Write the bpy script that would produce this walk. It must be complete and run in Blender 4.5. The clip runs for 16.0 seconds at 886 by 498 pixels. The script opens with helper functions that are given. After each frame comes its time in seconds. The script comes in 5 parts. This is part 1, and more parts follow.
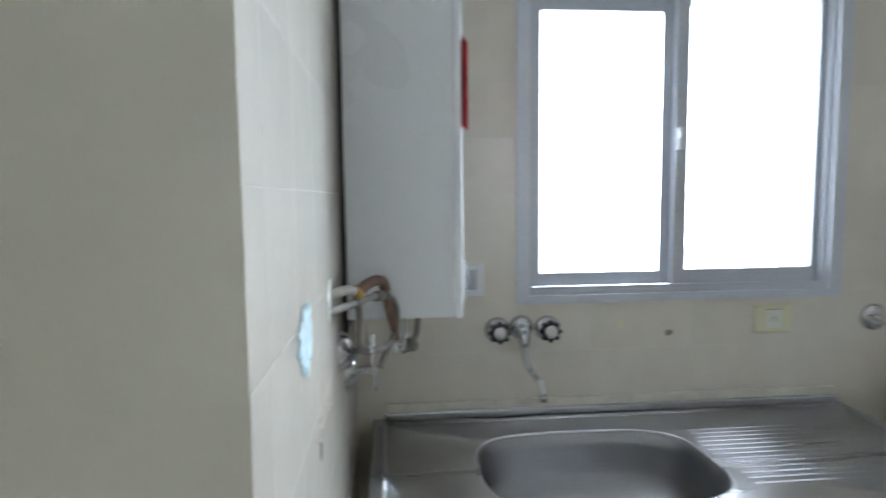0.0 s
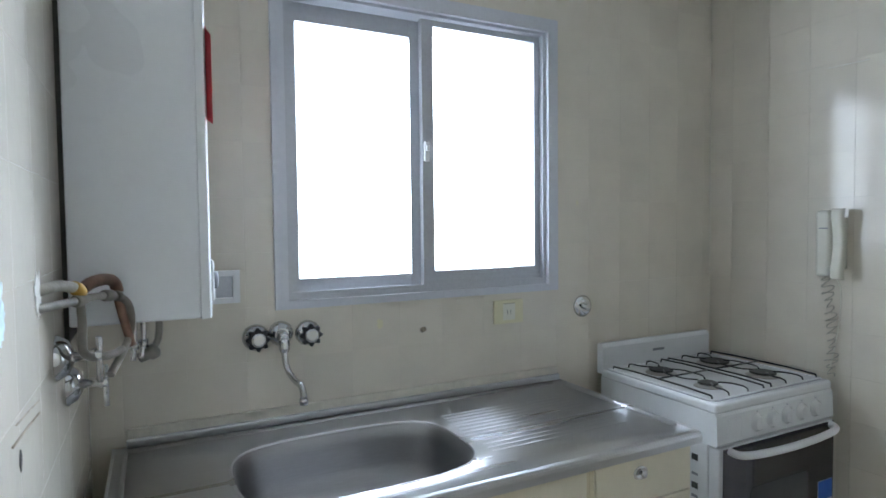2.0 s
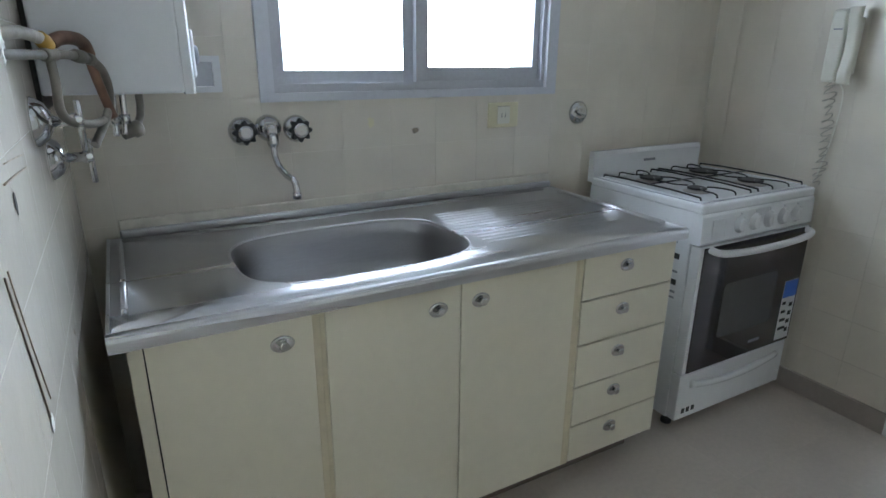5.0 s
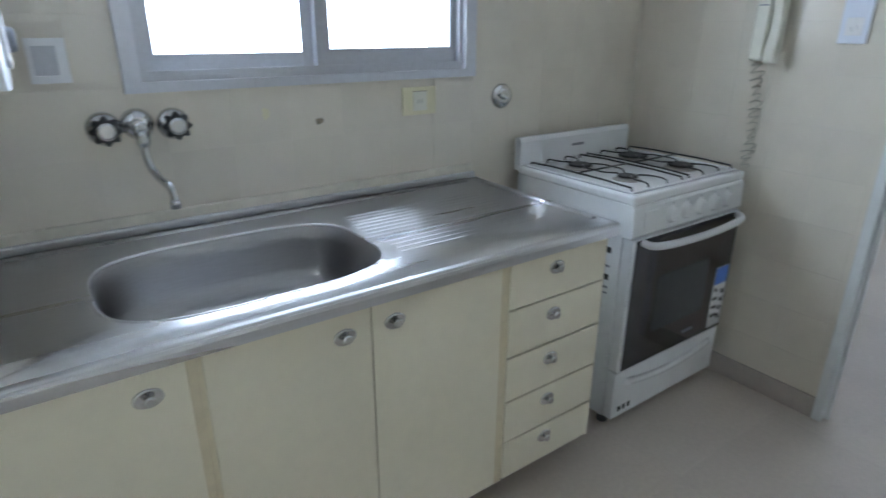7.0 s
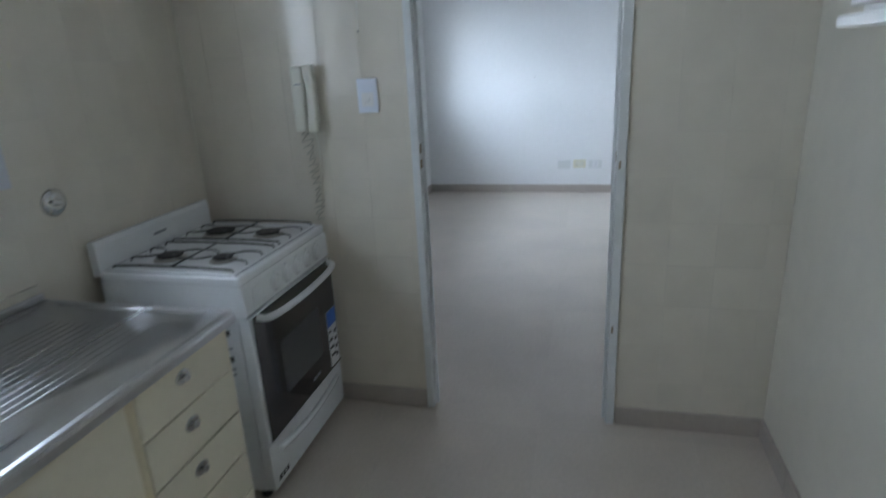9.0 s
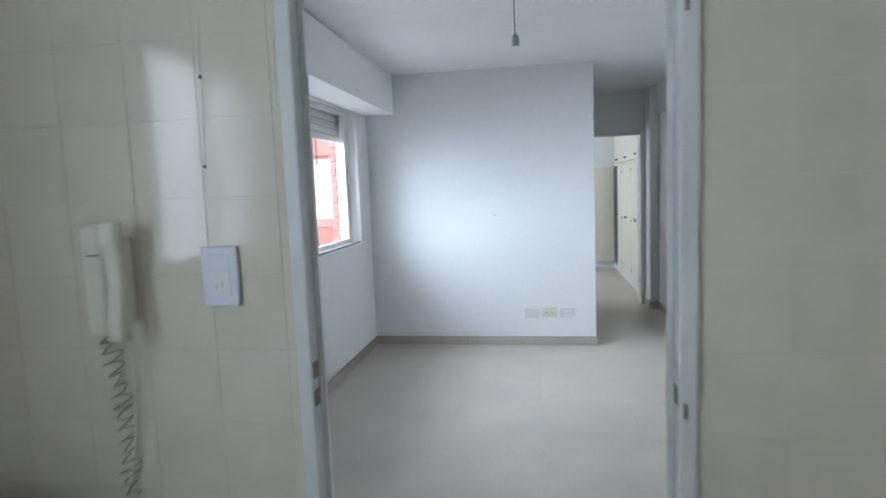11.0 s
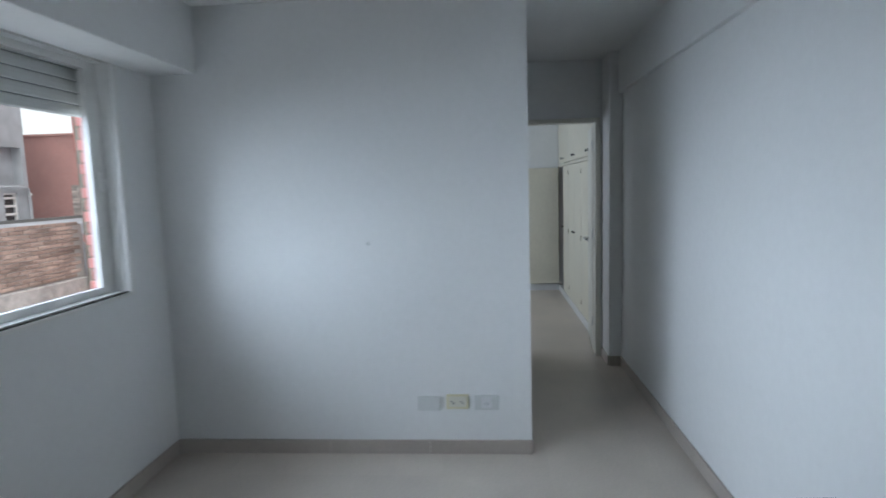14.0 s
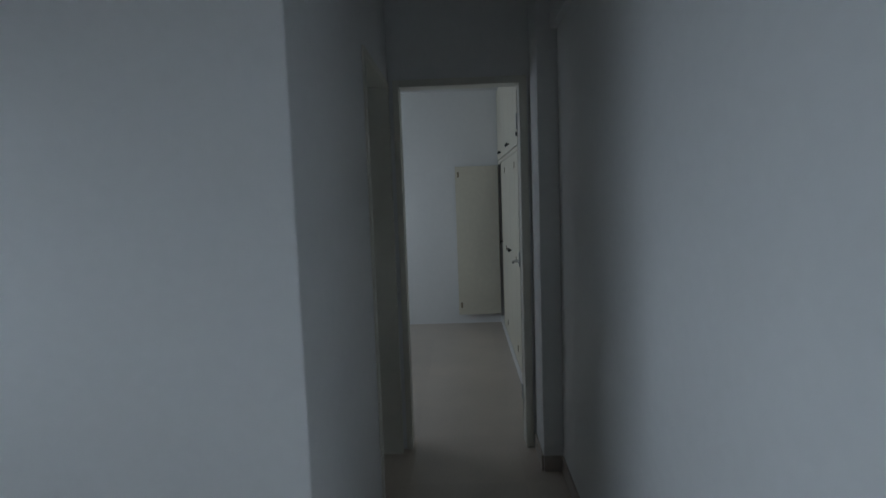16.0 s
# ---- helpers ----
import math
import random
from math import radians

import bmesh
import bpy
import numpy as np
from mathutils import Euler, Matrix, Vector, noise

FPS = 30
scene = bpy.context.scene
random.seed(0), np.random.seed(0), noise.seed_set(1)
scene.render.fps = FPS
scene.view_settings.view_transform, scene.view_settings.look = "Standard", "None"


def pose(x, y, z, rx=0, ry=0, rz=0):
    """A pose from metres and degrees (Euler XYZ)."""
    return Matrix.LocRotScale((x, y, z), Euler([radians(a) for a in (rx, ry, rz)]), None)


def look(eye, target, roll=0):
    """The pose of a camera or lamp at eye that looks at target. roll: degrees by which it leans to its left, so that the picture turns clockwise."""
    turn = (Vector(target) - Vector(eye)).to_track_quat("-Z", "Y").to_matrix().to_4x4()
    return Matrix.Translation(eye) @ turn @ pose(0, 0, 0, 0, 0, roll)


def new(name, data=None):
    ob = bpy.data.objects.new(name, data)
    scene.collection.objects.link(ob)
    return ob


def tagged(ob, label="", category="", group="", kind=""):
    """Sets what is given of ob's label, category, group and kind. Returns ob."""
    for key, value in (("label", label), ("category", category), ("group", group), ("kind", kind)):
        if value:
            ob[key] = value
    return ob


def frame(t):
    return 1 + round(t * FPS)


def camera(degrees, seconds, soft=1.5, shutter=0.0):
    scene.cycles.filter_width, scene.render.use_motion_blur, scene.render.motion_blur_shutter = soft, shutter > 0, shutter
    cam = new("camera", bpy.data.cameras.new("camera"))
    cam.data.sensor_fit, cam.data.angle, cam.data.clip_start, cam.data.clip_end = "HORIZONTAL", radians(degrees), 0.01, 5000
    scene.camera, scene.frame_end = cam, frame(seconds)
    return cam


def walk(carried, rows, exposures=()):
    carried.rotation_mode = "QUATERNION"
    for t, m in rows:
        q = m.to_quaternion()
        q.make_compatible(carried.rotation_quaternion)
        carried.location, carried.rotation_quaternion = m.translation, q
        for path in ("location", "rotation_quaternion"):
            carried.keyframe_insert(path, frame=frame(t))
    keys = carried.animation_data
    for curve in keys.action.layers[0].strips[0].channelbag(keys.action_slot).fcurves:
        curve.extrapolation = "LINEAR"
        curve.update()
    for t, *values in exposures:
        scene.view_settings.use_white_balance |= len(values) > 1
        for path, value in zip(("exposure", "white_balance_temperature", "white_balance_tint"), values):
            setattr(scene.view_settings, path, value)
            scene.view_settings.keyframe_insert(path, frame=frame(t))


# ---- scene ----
cam = camera(74.8, 16.0, soft=1.5, shutter=0.6)
PATH = [
    (0, (0.092, -1.755, 1.522), (0.27, 0.23, 1.345), -0.6),
    (0.5, (0.104, -1.814, 1.538), (0.592, 0.12, 1.394), -0.2),
    (1, (0.117, -1.844, 1.532), (0.821, 0.024, 1.418), -0.4),
    (1.5, (0.13, -1.845, 1.495), (0.963, -0.029, 1.405), -0.6),
    (2, (0.141, -1.813, 1.445), (1.04, -0.029, 1.362), -0.6),
    (2.5, (0.143, -1.794, 1.405), (1.07, -0.025, 1.292), -0.5),
    (3, (0.133, -1.78, 1.373), (1.075, -0.028, 1.169), -0.3),
    (3.5, (0.121, -1.774, 1.345), (1.058, -0.04, 1.006), -0.3),
    (4, (0.115, -1.779, 1.327), (1.037, -0.069, 0.85), -0.3),
    (4.2, (0.108, -1.781, 1.321), (1.024, -0.082, 0.799), -0.3),
    (6.3, (0.154, -1.663, 1.325), (1.082, -0.034, 0.626), 0.2),
    (6.5, (0.204, -1.638, 1.331), (1.154, -0.025, 0.627), 0.2),
    (7, (0.27, -1.626, 1.34), (1.351, -0.101, 0.629), 0.2),
    (7.5, (0.255, -1.638, 1.361), (1.577, -0.315, 0.65), -0.6),
    (8, (0.209, -1.629, 1.383), (1.794, -0.645, 0.661), -1.4),
    (8.5, (0.196, -1.635, 1.433), (1.938, -0.974, 0.705), -2.0),
    (9, (0.241, -1.621, 1.48), (2.084, -1.149, 0.861), -2.9),
    (9.5, (0.403, -1.617, 1.507), (2.316, -1.221, 1.076), -2.9),
    (10, (0.651, -1.62, 1.545), (2.589, -1.23, 1.241), -2.3),
    (10.2, (0.762, -1.603, 1.532), (2.708, -1.216, 1.277), -2.7),
    (12.3, (2.206, -1.248, 1.535), (4.177, -0.98, 1.325), -1.7),
    (12.5, (2.342, -1.232, 1.576), (4.313, -0.974, 1.359), -1.8),
    (13, (2.737, -1.319, 1.56), (4.714, -1.099, 1.346), -1.9),
    (13.5, (3.119, -1.493, 1.575), (5.098, -1.304, 1.362), -1.8),
    (14, (3.52, -1.734, 1.579), (5.503, -1.586, 1.362), -1.7),
    (14.5, (3.946, -1.957, 1.565), (5.932, -1.887, 1.347), -1.8),
    (15, (4.429, -2.182, 1.559), (6.417, -2.125, 1.352), -2.0),
    (15.5, (4.94, -2.293, 1.539), (6.929, -2.236, 1.341), -1.9),
    (16, (5.464, -2.364, 1.493), (7.454, -2.3, 1.304), -2.0),
]
EXPOSURES = [
    (0.0, 1.6, 6500, 10), (0.5, 1.75, 6500, 10), (1.0, 1.75, 6450, 10), (1.5, 1.52, 6350, 10), (2.0, 1.58, 6350, 10), (2.5, 1.64, 6330, 10), (3.5, 1.74, 6300, 10), (4.0, 1.56, 6300, 10),
    (6.5, 1.42, 6150, 10), (7.0, 1.68, 6150, 10), (7.5, 1.75, 6200, 9), (8.0, 1.58, 6200, 9), (9.0, 0.95, 6200, 9), (10.0, 1.16, 6420, 9),
    (12.5, 1.25, 6480, 9), (13.0, 0.94, 6380, 9), (14.0, 0.35, 6380, 8), (15.0, -0.33, 6250, 7), (16.0, -0.85, 6430, 7),
]
walk(cam, [(t, look(eye, target, roll)) for t, eye, target, roll in PATH], EXPOSURES)

# ---- light: an overcast day ----
SUN_ELEVATION, SUN_HEADING = 52.0, 235.0
sky_world = bpy.data.worlds.new("overcast_sky")
scene.world = sky_world
sky_world.use_nodes = True
wn, wl = sky_world.node_tree.nodes, sky_world.node_tree.links
sky = wn.new("ShaderNodeTexSky")
sky.sky_type, sky.sun_disc = "NISHITA", False
sky.sun_elevation, sky.sun_rotation = radians(SUN_ELEVATION), radians(SUN_HEADING)
sky.air_density, sky.dust_density, sky.ozone_density = 1.0, 1.5, 1.0
cloud = wn.new("ShaderNodeHueSaturation")
cloud.inputs["Saturation"].default_value = 0.25
wl.new(sky.outputs["Color"], cloud.inputs["Color"])
wl.new(cloud.outputs["Color"], wn["Background"].inputs["Color"])
wn["Background"].inputs["Strength"].default_value = 0.15
sun = new("sun", bpy.data.lights.new("sun", "SUN"))
sun.data.energy, sun.data.angle, sun.data.color = 1.5, radians(60), (0.93, 0.97, 1.0)
heading, height = radians(SUN_HEADING), radians(SUN_ELEVATION)
sun.matrix_world = look((math.sin(heading) * math.cos(height) * 30, math.cos(heading) * math.cos(height) * 30, math.sin(height) * 30), (0, 0, 0))


def window_light(name, at, toward, width, height, power, color):
    """The sky's light for one window, as an area lamp added outside it."""
    lamp = new(name, bpy.data.lights.new(name, "AREA"))
    lamp.data.shape, lamp.data.size, lamp.data.size_y = "RECTANGLE", width, height
    lamp.data.energy, lamp.data.color = power, color
    lamp.matrix_world = look(at, toward)
    return lamp


SKY_LIGHT = (0.72, 0.86, 1.05)
window_light("kitchen_window_light", (1.0, 0.42, 1.72), (1.33, -0.78, 1.66), 1.7, 1.6, 18.5, SKY_LIGHT)
# large unseen panel added over the yard for sky and ground bounce
window_light("living_sky_panel", (4.5, 3.6, 3.0), (5.15, 0.2, 1.5), 5.6, 4.4, 380, SKY_LIGHT)
window_light("bedroom_window_light", (10.4, 0.44, 1.56), (10.4, -1.0, 1.50), 1.8, 1.2, 20, SKY_LIGHT)

# ---- materials ----
def material(name, color, rough=0.5, metal=0.0, vary=0.06, grain=40.0, blotch=1.5, bump=0.05, bump_scale=90.0, spread=0.0, stretch=(1, 1, 1), coat=0.0):
    """A painted or natural surface: colour varied by blotches and grain, uneven gloss and fine relief."""
    m = bpy.data.materials.new(name)
    m.use_nodes = True
    n, l = m.node_tree.nodes, m.node_tree.links
    b = n["Principled BSDF"]
    b.inputs["Metallic"].default_value = metal
    b.inputs["Coat Weight"].default_value = coat
    co = n.new("ShaderNodeTexCoord")
    mp = n.new("ShaderNodeMapping")
    mp.inputs["Scale"].default_value = stretch
    geo = n.new("ShaderNodeNewGeometry")
    l.new(geo.outputs["Position"], mp.inputs["Vector"])

    def tex(scale, detail):
        t = n.new("ShaderNodeTexNoise")
        t.inputs["Scale"].default_value, t.inputs["Detail"].default_value = scale, detail
        l.new(mp.outputs["Vector"], t.inputs["Vector"])
        return t.outputs["Fac"]

    def ranged(fac, lo, hi):
        r = n.new("ShaderNodeMapRange")
        r.inputs["From Min"].default_value, r.inputs["From Max"].default_value = 0.3, 0.7
        r.inputs["To Min"].default_value, r.inputs["To Max"].default_value = lo, hi
        l.new(fac, r.inputs["Value"])
        return r.outputs["Result"]

    def times(a, c):
        x = n.new("ShaderNodeMath")
        x.operation = "MULTIPLY"
        l.new(a, x.inputs[0])
        l.new(c, x.inputs[1])
        return x.outputs[0]

    big, small = tex(blotch, 4), tex(grain, 3)
    value = times(ranged(big, 1 - vary, 1 + vary), ranged(small, 1 - vary * 0.5, 1 + vary * 0.5))
    if spread:
        info = n.new("ShaderNodeObjectInfo")
        r = n.new("ShaderNodeMapRange")
        r.inputs["To Min"].default_value, r.inputs["To Max"].default_value = 1 - spread, 1 + spread
        l.new(info.outputs["Random"], r.inputs["Value"])
        value = times(value, r.outputs["Result"])
    hsv = n.new("ShaderNodeHueSaturation")
    hsv.inputs["Color"].default_value = (*color, 1)
    l.new(value, hsv.inputs["Value"])
    l.new(hsv.outputs["Color"], b.inputs["Base Color"])
    l.new(ranged(big, rough * 0.85, min(1, rough * 1.15)), b.inputs["Roughness"])
    if bump:
        bp = n.new("ShaderNodeBump")
        bp.inputs["Strength"].default_value, bp.inputs["Distance"].default_value = bump, 0.004
        l.new(tex(bump_scale, 3), bp.inputs["Height"])
        l.new(bp.outputs["Normal"], b.inputs["Normal"])
    return m


def glass_material(name, tint=(1, 1, 1)):
    m = bpy.data.materials.new(name)
    m.use_nodes = True
    b = m.node_tree.nodes["Principled BSDF"]
    b.inputs["Base Color"].default_value = (*tint, 1)
    b.inputs["Transmission Weight"].default_value, b.inputs["Roughness"].default_value, b.inputs["IOR"].default_value = 1.0, 0.0, 1.1
    return m


M_LIVING = material("white_wall_paint", (0.82, 0.82, 0.81), 0.62, vary=0.025, grain=25, blotch=0.8, bump=0.12, bump_scale=60)
M_CEILING = material("ceiling_paint", (0.80, 0.80, 0.79), 0.8, vary=0.03, bump=0.1)
M_CREAM = material("cream_wall_paint", (0.70, 0.66, 0.565), 0.33, vary=0.05, grain=12, blotch=1.3, bump=0.1, bump_scale=35)
M_TILE = material("painted_wall_tile", (0.72, 0.665, 0.565), 0.10, vary=0.05, grain=9, blotch=1.7, bump=0.08, bump_scale=26, spread=0.02)
M_FLOOR = material("porcelain_floor", (0.585, 0.515, 0.445), 0.36, vary=0.07, grain=60, blotch=2.2, bump=0.04, bump_scale=120, spread=0.03)
M_GROUT = material("floor_grout", (0.55, 0.495, 0.445), 0.8)
M_SKIRT = material("skirting_tile", (0.46, 0.405, 0.355), 0.45, vary=0.06, grain=50, spread=0.02)
M_ENAMEL = material("white_enamel", (0.78, 0.79, 0.79), 0.22, vary=0.025, bump=0.02, coat=0.3)
M_HEATERBODY = material("heater_enamel", (0.74, 0.75, 0.76), 0.3, vary=0.02, bump=0.03)
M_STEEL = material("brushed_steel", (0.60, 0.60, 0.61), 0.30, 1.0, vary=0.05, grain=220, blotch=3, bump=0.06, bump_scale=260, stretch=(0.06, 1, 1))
# darker copy of the worktop steel, the bowl's shade put into its colour
M_SHADEDSTEEL = material("shaded_basin_steel", (0.33, 0.325, 0.325), 0.36, 1.0, vary=0.06, grain=200, blotch=4, bump=0.05, bump_scale=240, stretch=(0.1, 1, 1))
M_SEALANT = material("painted_filler_strip", (0.67, 0.63, 0.54), 0.45, vary=0.10, grain=50, blotch=9, bump=0.4)
M_CHROME = material("chrome", (0.62, 0.62, 0.62), 0.12, 1.0, vary=0.06, bump=0.0)
M_ALU = material("window_aluminium", (0.50, 0.51, 0.54), 0.4, 0.55, vary=0.08, grain=80, bump=0.05)
M_ALUTRIM = material("pale_window_trim", (0.60, 0.61, 0.645), 0.42, 0.45, vary=0.06, grain=60, bump=0.04)
M_WHITEFRAME = material("white_painted_metal", (0.82, 0.81, 0.78), 0.4, vary=0.04, bump=0.04)
M_JAMB = material("grey_white_jamb_paint", (0.70, 0.71, 0.70), 0.4, vary=0.08, grain=18, bump=0.08)
M_CABINET = material("cream_laminate", (0.78, 0.725, 0.575), 0.4, vary=0.03, grain=30, bump=0.03)
M_CABEDGE = material("cream_cabinet_edge", (0.66, 0.58, 0.40), 0.55, vary=0.1, grain=40)
# near-black stand-in for the shade in gaps, recesses and holes
M_GAPSHADE = material("recess_shade", (0.04, 0.036, 0.03), 0.9)
M_BLACK = material("black_enamel", (0.018, 0.018, 0.02), 0.35, vary=0.2, bump=0.05)
M_BLACKPLASTIC = material("black_plastic", (0.02, 0.02, 0.022), 0.4, vary=0.1)
M_OVENGLASS = material("smoked_oven_glass", (0.022, 0.020, 0.024), 0.08, vary=0.05, bump=0.0, coat=0.5)
M_OVENINNER = material("oven_inner_window", (0.075, 0.078, 0.08), 0.1, vary=0.06, bump=0.0)
M_BURNER = material("burner_cap", (0.03, 0.028, 0.026), 0.6, vary=0.25)
M_BURNERRING = material("burner_ring", (0.35, 0.33, 0.30), 0.45, 0.8, vary=0.15)
M_PLASTIC = material("white_plastic", (0.78, 0.78, 0.78), 0.35, vary=0.02, bump=0.0)
M_SWITCH = material("bluish_white_plastic", (0.72, 0.76, 0.84), 0.35, vary=0.02, bump=0.0)
M_PLATE = material("grey_white_plate", (0.70, 0.71, 0.69), 0.4, vary=0.03, bump=0.0)
M_IVORY = material("ivory_plastic", (0.73, 0.71, 0.61), 0.35, vary=0.04, bump=0.0)
M_YELLOWED = material("yellowed_plastic", (0.72, 0.67, 0.46), 0.4, vary=0.05, bump=0.0)
M_CORD = material("aged_cord_plastic", (0.46, 0.43, 0.35), 0.5, vary=0.1, bump=0.0)
M_RED = material("red_sticker", (0.62, 0.05, 0.06), 0.4, vary=0.05, bump=0.0)
M_BLUE = material("blue_sticker", (0.05, 0.17, 0.62), 0.4, vary=0.03, bump=0.0)
M_PAPER = material("white_sticker", (0.78, 0.78, 0.78), 0.5, vary=0.03, bump=0.0)
M_INK = material("black_ink", (0.03, 0.03, 0.03), 0.6, bump=0.0)
M_GREYINK = material("grey_ink", (0.25, 0.26, 0.28), 0.6, bump=0.0)
M_OLDPAINT = material("crusted_cream_paint", (0.36, 0.33, 0.27), 0.6, vary=0.3, grain=60, blotch=18, bump=0.5)
M_PLINTH = material("dark_brown_plinth", (0.15, 0.105, 0.08), 0.6, vary=0.2, grain=30)
M_PIPE = material("painted_old_pipe", (0.215, 0.195, 0.165), 0.5, vary=0.25, grain=50, blotch=14, bump=0.25)
M_COPPER = material("tarnished_copper", (0.22, 0.13, 0.09), 0.5, 0.5, vary=0.3, grain=40, blotch=16, bump=0.2)
M_BRASS = material("dull_brass", (0.30, 0.24, 0.15), 0.4, 0.8, vary=0.2, blotch=20)
M_YELLOWTAPE = material("yellow_sealing_tape", (0.55, 0.33, 0.06), 0.5, vary=0.15, blotch=30)
M_BLUEPAINT = material("pale_blue_paint_stain", (0.50, 0.66, 0.69), 0.5, vary=0.25, grain=60, blotch=30, bump=0.3)
M_PLASTER = material("white_filler", (0.76, 0.745, 0.69), 0.8, vary=0.1, blotch=20, bump=0.4)
M_STAIN = material("brown_stain", (0.30, 0.24, 0.17), 0.7, vary=0.3, blotch=40)
M_BRONZE = material("bronze_heater_metal", (0.20, 0.155, 0.11), 0.38, 0.6, vary=0.12, grain=60, bump=0.06)
M_BRONZETOP = material("dark_heater_top", (0.11, 0.10, 0.095), 0.45, 0.4, vary=0.12)
M_SHUTTER = material("shutter_slat_plastic", (0.74, 0.75, 0.72), 0.5, vary=0.05, stretch=(0.3, 1, 1))
M_DOOR = material("cream_white_door_paint", (0.76, 0.74, 0.66), 0.4, vary=0.04, grain=20, bump=0.06)
M_WARDROBE = material("cream_wardrobe_paint", (0.76, 0.715, 0.59), 0.45, vary=0.05, grain=20, bump=0.06)
M_WARDROBE_IN = material("wardrobe_inside_wood", (0.14, 0.085, 0.045), 0.6, vary=0.2, stretch=(1, 1, 0.2))
# paler than the near red brick, bright haze put into its colour
M_FARBRICK = material("hazed_red_brick", (0.62, 0.36, 0.32), 0.8, vary=0.14, grain=20, blotch=0.8, bump=0.2)
M_REDBRICK = material("red_painted_brick", (0.58, 0.24, 0.21), 0.75, vary=0.16, grain=30, blotch=1.0, bump=0.3, spread=0.08)
M_REDBAND = material("red_painted_render", (0.58, 0.25, 0.22), 0.75, vary=0.1, grain=20, blotch=1.2, bump=0.2)
M_BRICK = material("weathered_brick", (0.36, 0.265, 0.22), 0.85, vary=0.38, grain=22, blotch=2.2, bump=0.6, spread=0.26)
M_MORTAR = material("grey_mortar", (0.42, 0.39, 0.365), 0.9, vary=0.2, blotch=2)
M_CONCRETE = material("stained_concrete", (0.49, 0.51, 0.53), 0.85, vary=0.24, grain=2.6, blotch=0.5, bump=0.3)
M_OLDCONCRETE = material("old_ledge_concrete", (0.40, 0.375, 0.35), 0.9, vary=0.35, grain=9, blotch=2.2, bump=0.6)
M_PALEBRICK = material("mottled_pale_brick", (0.50, 0.44, 0.40), 0.9, vary=0.3, grain=14, blotch=5, bump=0.4, spread=0.30)
M_GROUND = material("city_ground", (0.20, 0.20, 0.19), 0.9, vary=0.2, blotch=0.2, bump=0.2)
M_TERRACE = material("pale_roof_coating", (0.62, 0.60, 0.56), 0.8, vary=0.12, blotch=0.8)
M_BLIND = material("white_roller_blind", (0.80, 0.80, 0.78), 0.7, vary=0.03)
M_GLASS = glass_material("window_glass")


# ---- mesh tools ----
BASE = {}


def merge(bm, other):
    data = bpy.data.meshes.new("piece")
    other.to_mesh(data)
    other.free()
    bm.from_mesh(data)
    bpy.data.meshes.remove(data)
    return bm


def box(lo, hi, bevel=0.0, bm=None, segments=2):
    one = bmesh.new()
    bmesh.ops.create_cube(one, size=1.0)
    for v in one.verts:
        v.co = [(a + b) / 2 + c * (b - a) for a, b, c in zip(lo, hi, v.co)]
    if bevel:
        bmesh.ops.bevel(one, geom=one.edges[:], offset=bevel, segments=segments, profile=0.5, affect="EDGES")
    return merge(bm, one) if bm else one


def turned(a, b, profile, sides=20, bm=None):
    """A round body about the line from a to b; profile: rows of (share along the line, radius)."""
    bm = bm or bmesh.new()
    a, b = Vector(a), Vector(b)
    way = (b - a).normalized()
    u = way.orthogonal().normalized()
    w = way.cross(u)
    rings = []
    for s, r in profile:
        c = a.lerp(b, s)
        rings.append([bm.verts.new(c + (u * math.cos(k * math.tau / sides) + w * math.sin(k * math.tau / sides)) * max(r, 1e-5)) for k in range(sides)])
    for p, q in zip(rings, rings[1:]):
        for k in range(sides):
            bm.faces.new((p[k], p[(k + 1) % sides], q[(k + 1) % sides], q[k])).smooth = True
    bm.faces.new(rings[0][::-1])
    bm.faces.new(rings[-1])
    bmesh.ops.recalc_face_normals(bm, faces=bm.faces[:])
    return bm


def rod(points, radius, sides=8, bm=None, smooth=1):
    """A tube along a line of points, its bends rounded by corner cutting."""
    pts = [Vector(p) for p in points]
    for _ in range(smooth):
        cut = [pts[0]]
        for p, q in zip(pts, pts[1:]):
            cut += [p.lerp(q, 0.25), p.lerp(q, 0.75)]
        pts = cut + [pts[-1]]
    bm = bm or bmesh.new()
    rings, u = [], None
    for k, p in enumerate(pts):
        way = (pts[min(k + 1, len(pts) - 1)] - pts[max(k - 1, 0)]).normalized()
        u = way.orthogonal().normalized() if u is None else (u - way * u.dot(way)).normalized()
        w = way.cross(u)
        rings.append([bm.verts.new(p + (u * math.cos(j * math.tau / sides) + w * math.sin(j * math.tau / sides)) * radius) for j in range(sides)])
    for p, q in zip(rings, rings[1:]):
        for j in range(sides):
            bm.faces.new((p[j], p[(j + 1) % sides], q[(j + 1) % sides], q[j])).smooth = True
    bm.faces.new(rings[0][::-1])
    bm.faces.new(rings[-1])
    bmesh.ops.recalc_face_normals(bm, faces=bm.faces[:])
    return bm


def loft(rings, cap_first=True, cap_last=True, smooth=True, bm=None):
    bm = bm or bmesh.new()
    rows = [[bm.verts.new(p) for p in ring] for ring in rings]
    for p, q in zip(rows, rows[1:]):
        for k in range(len(p)):
            f = bm.faces.new((p[k], p[(k + 1) % len(p)], q[(k + 1) % len(p)], q[k]))
            f.smooth = smooth
    if cap_first:
        bm.faces.new(rows[0][::-1])
    if cap_last:
        bm.faces.new(rows[-1])
    bmesh.ops.recalc_face_normals(bm, faces=bm.faces[:])
    return bm


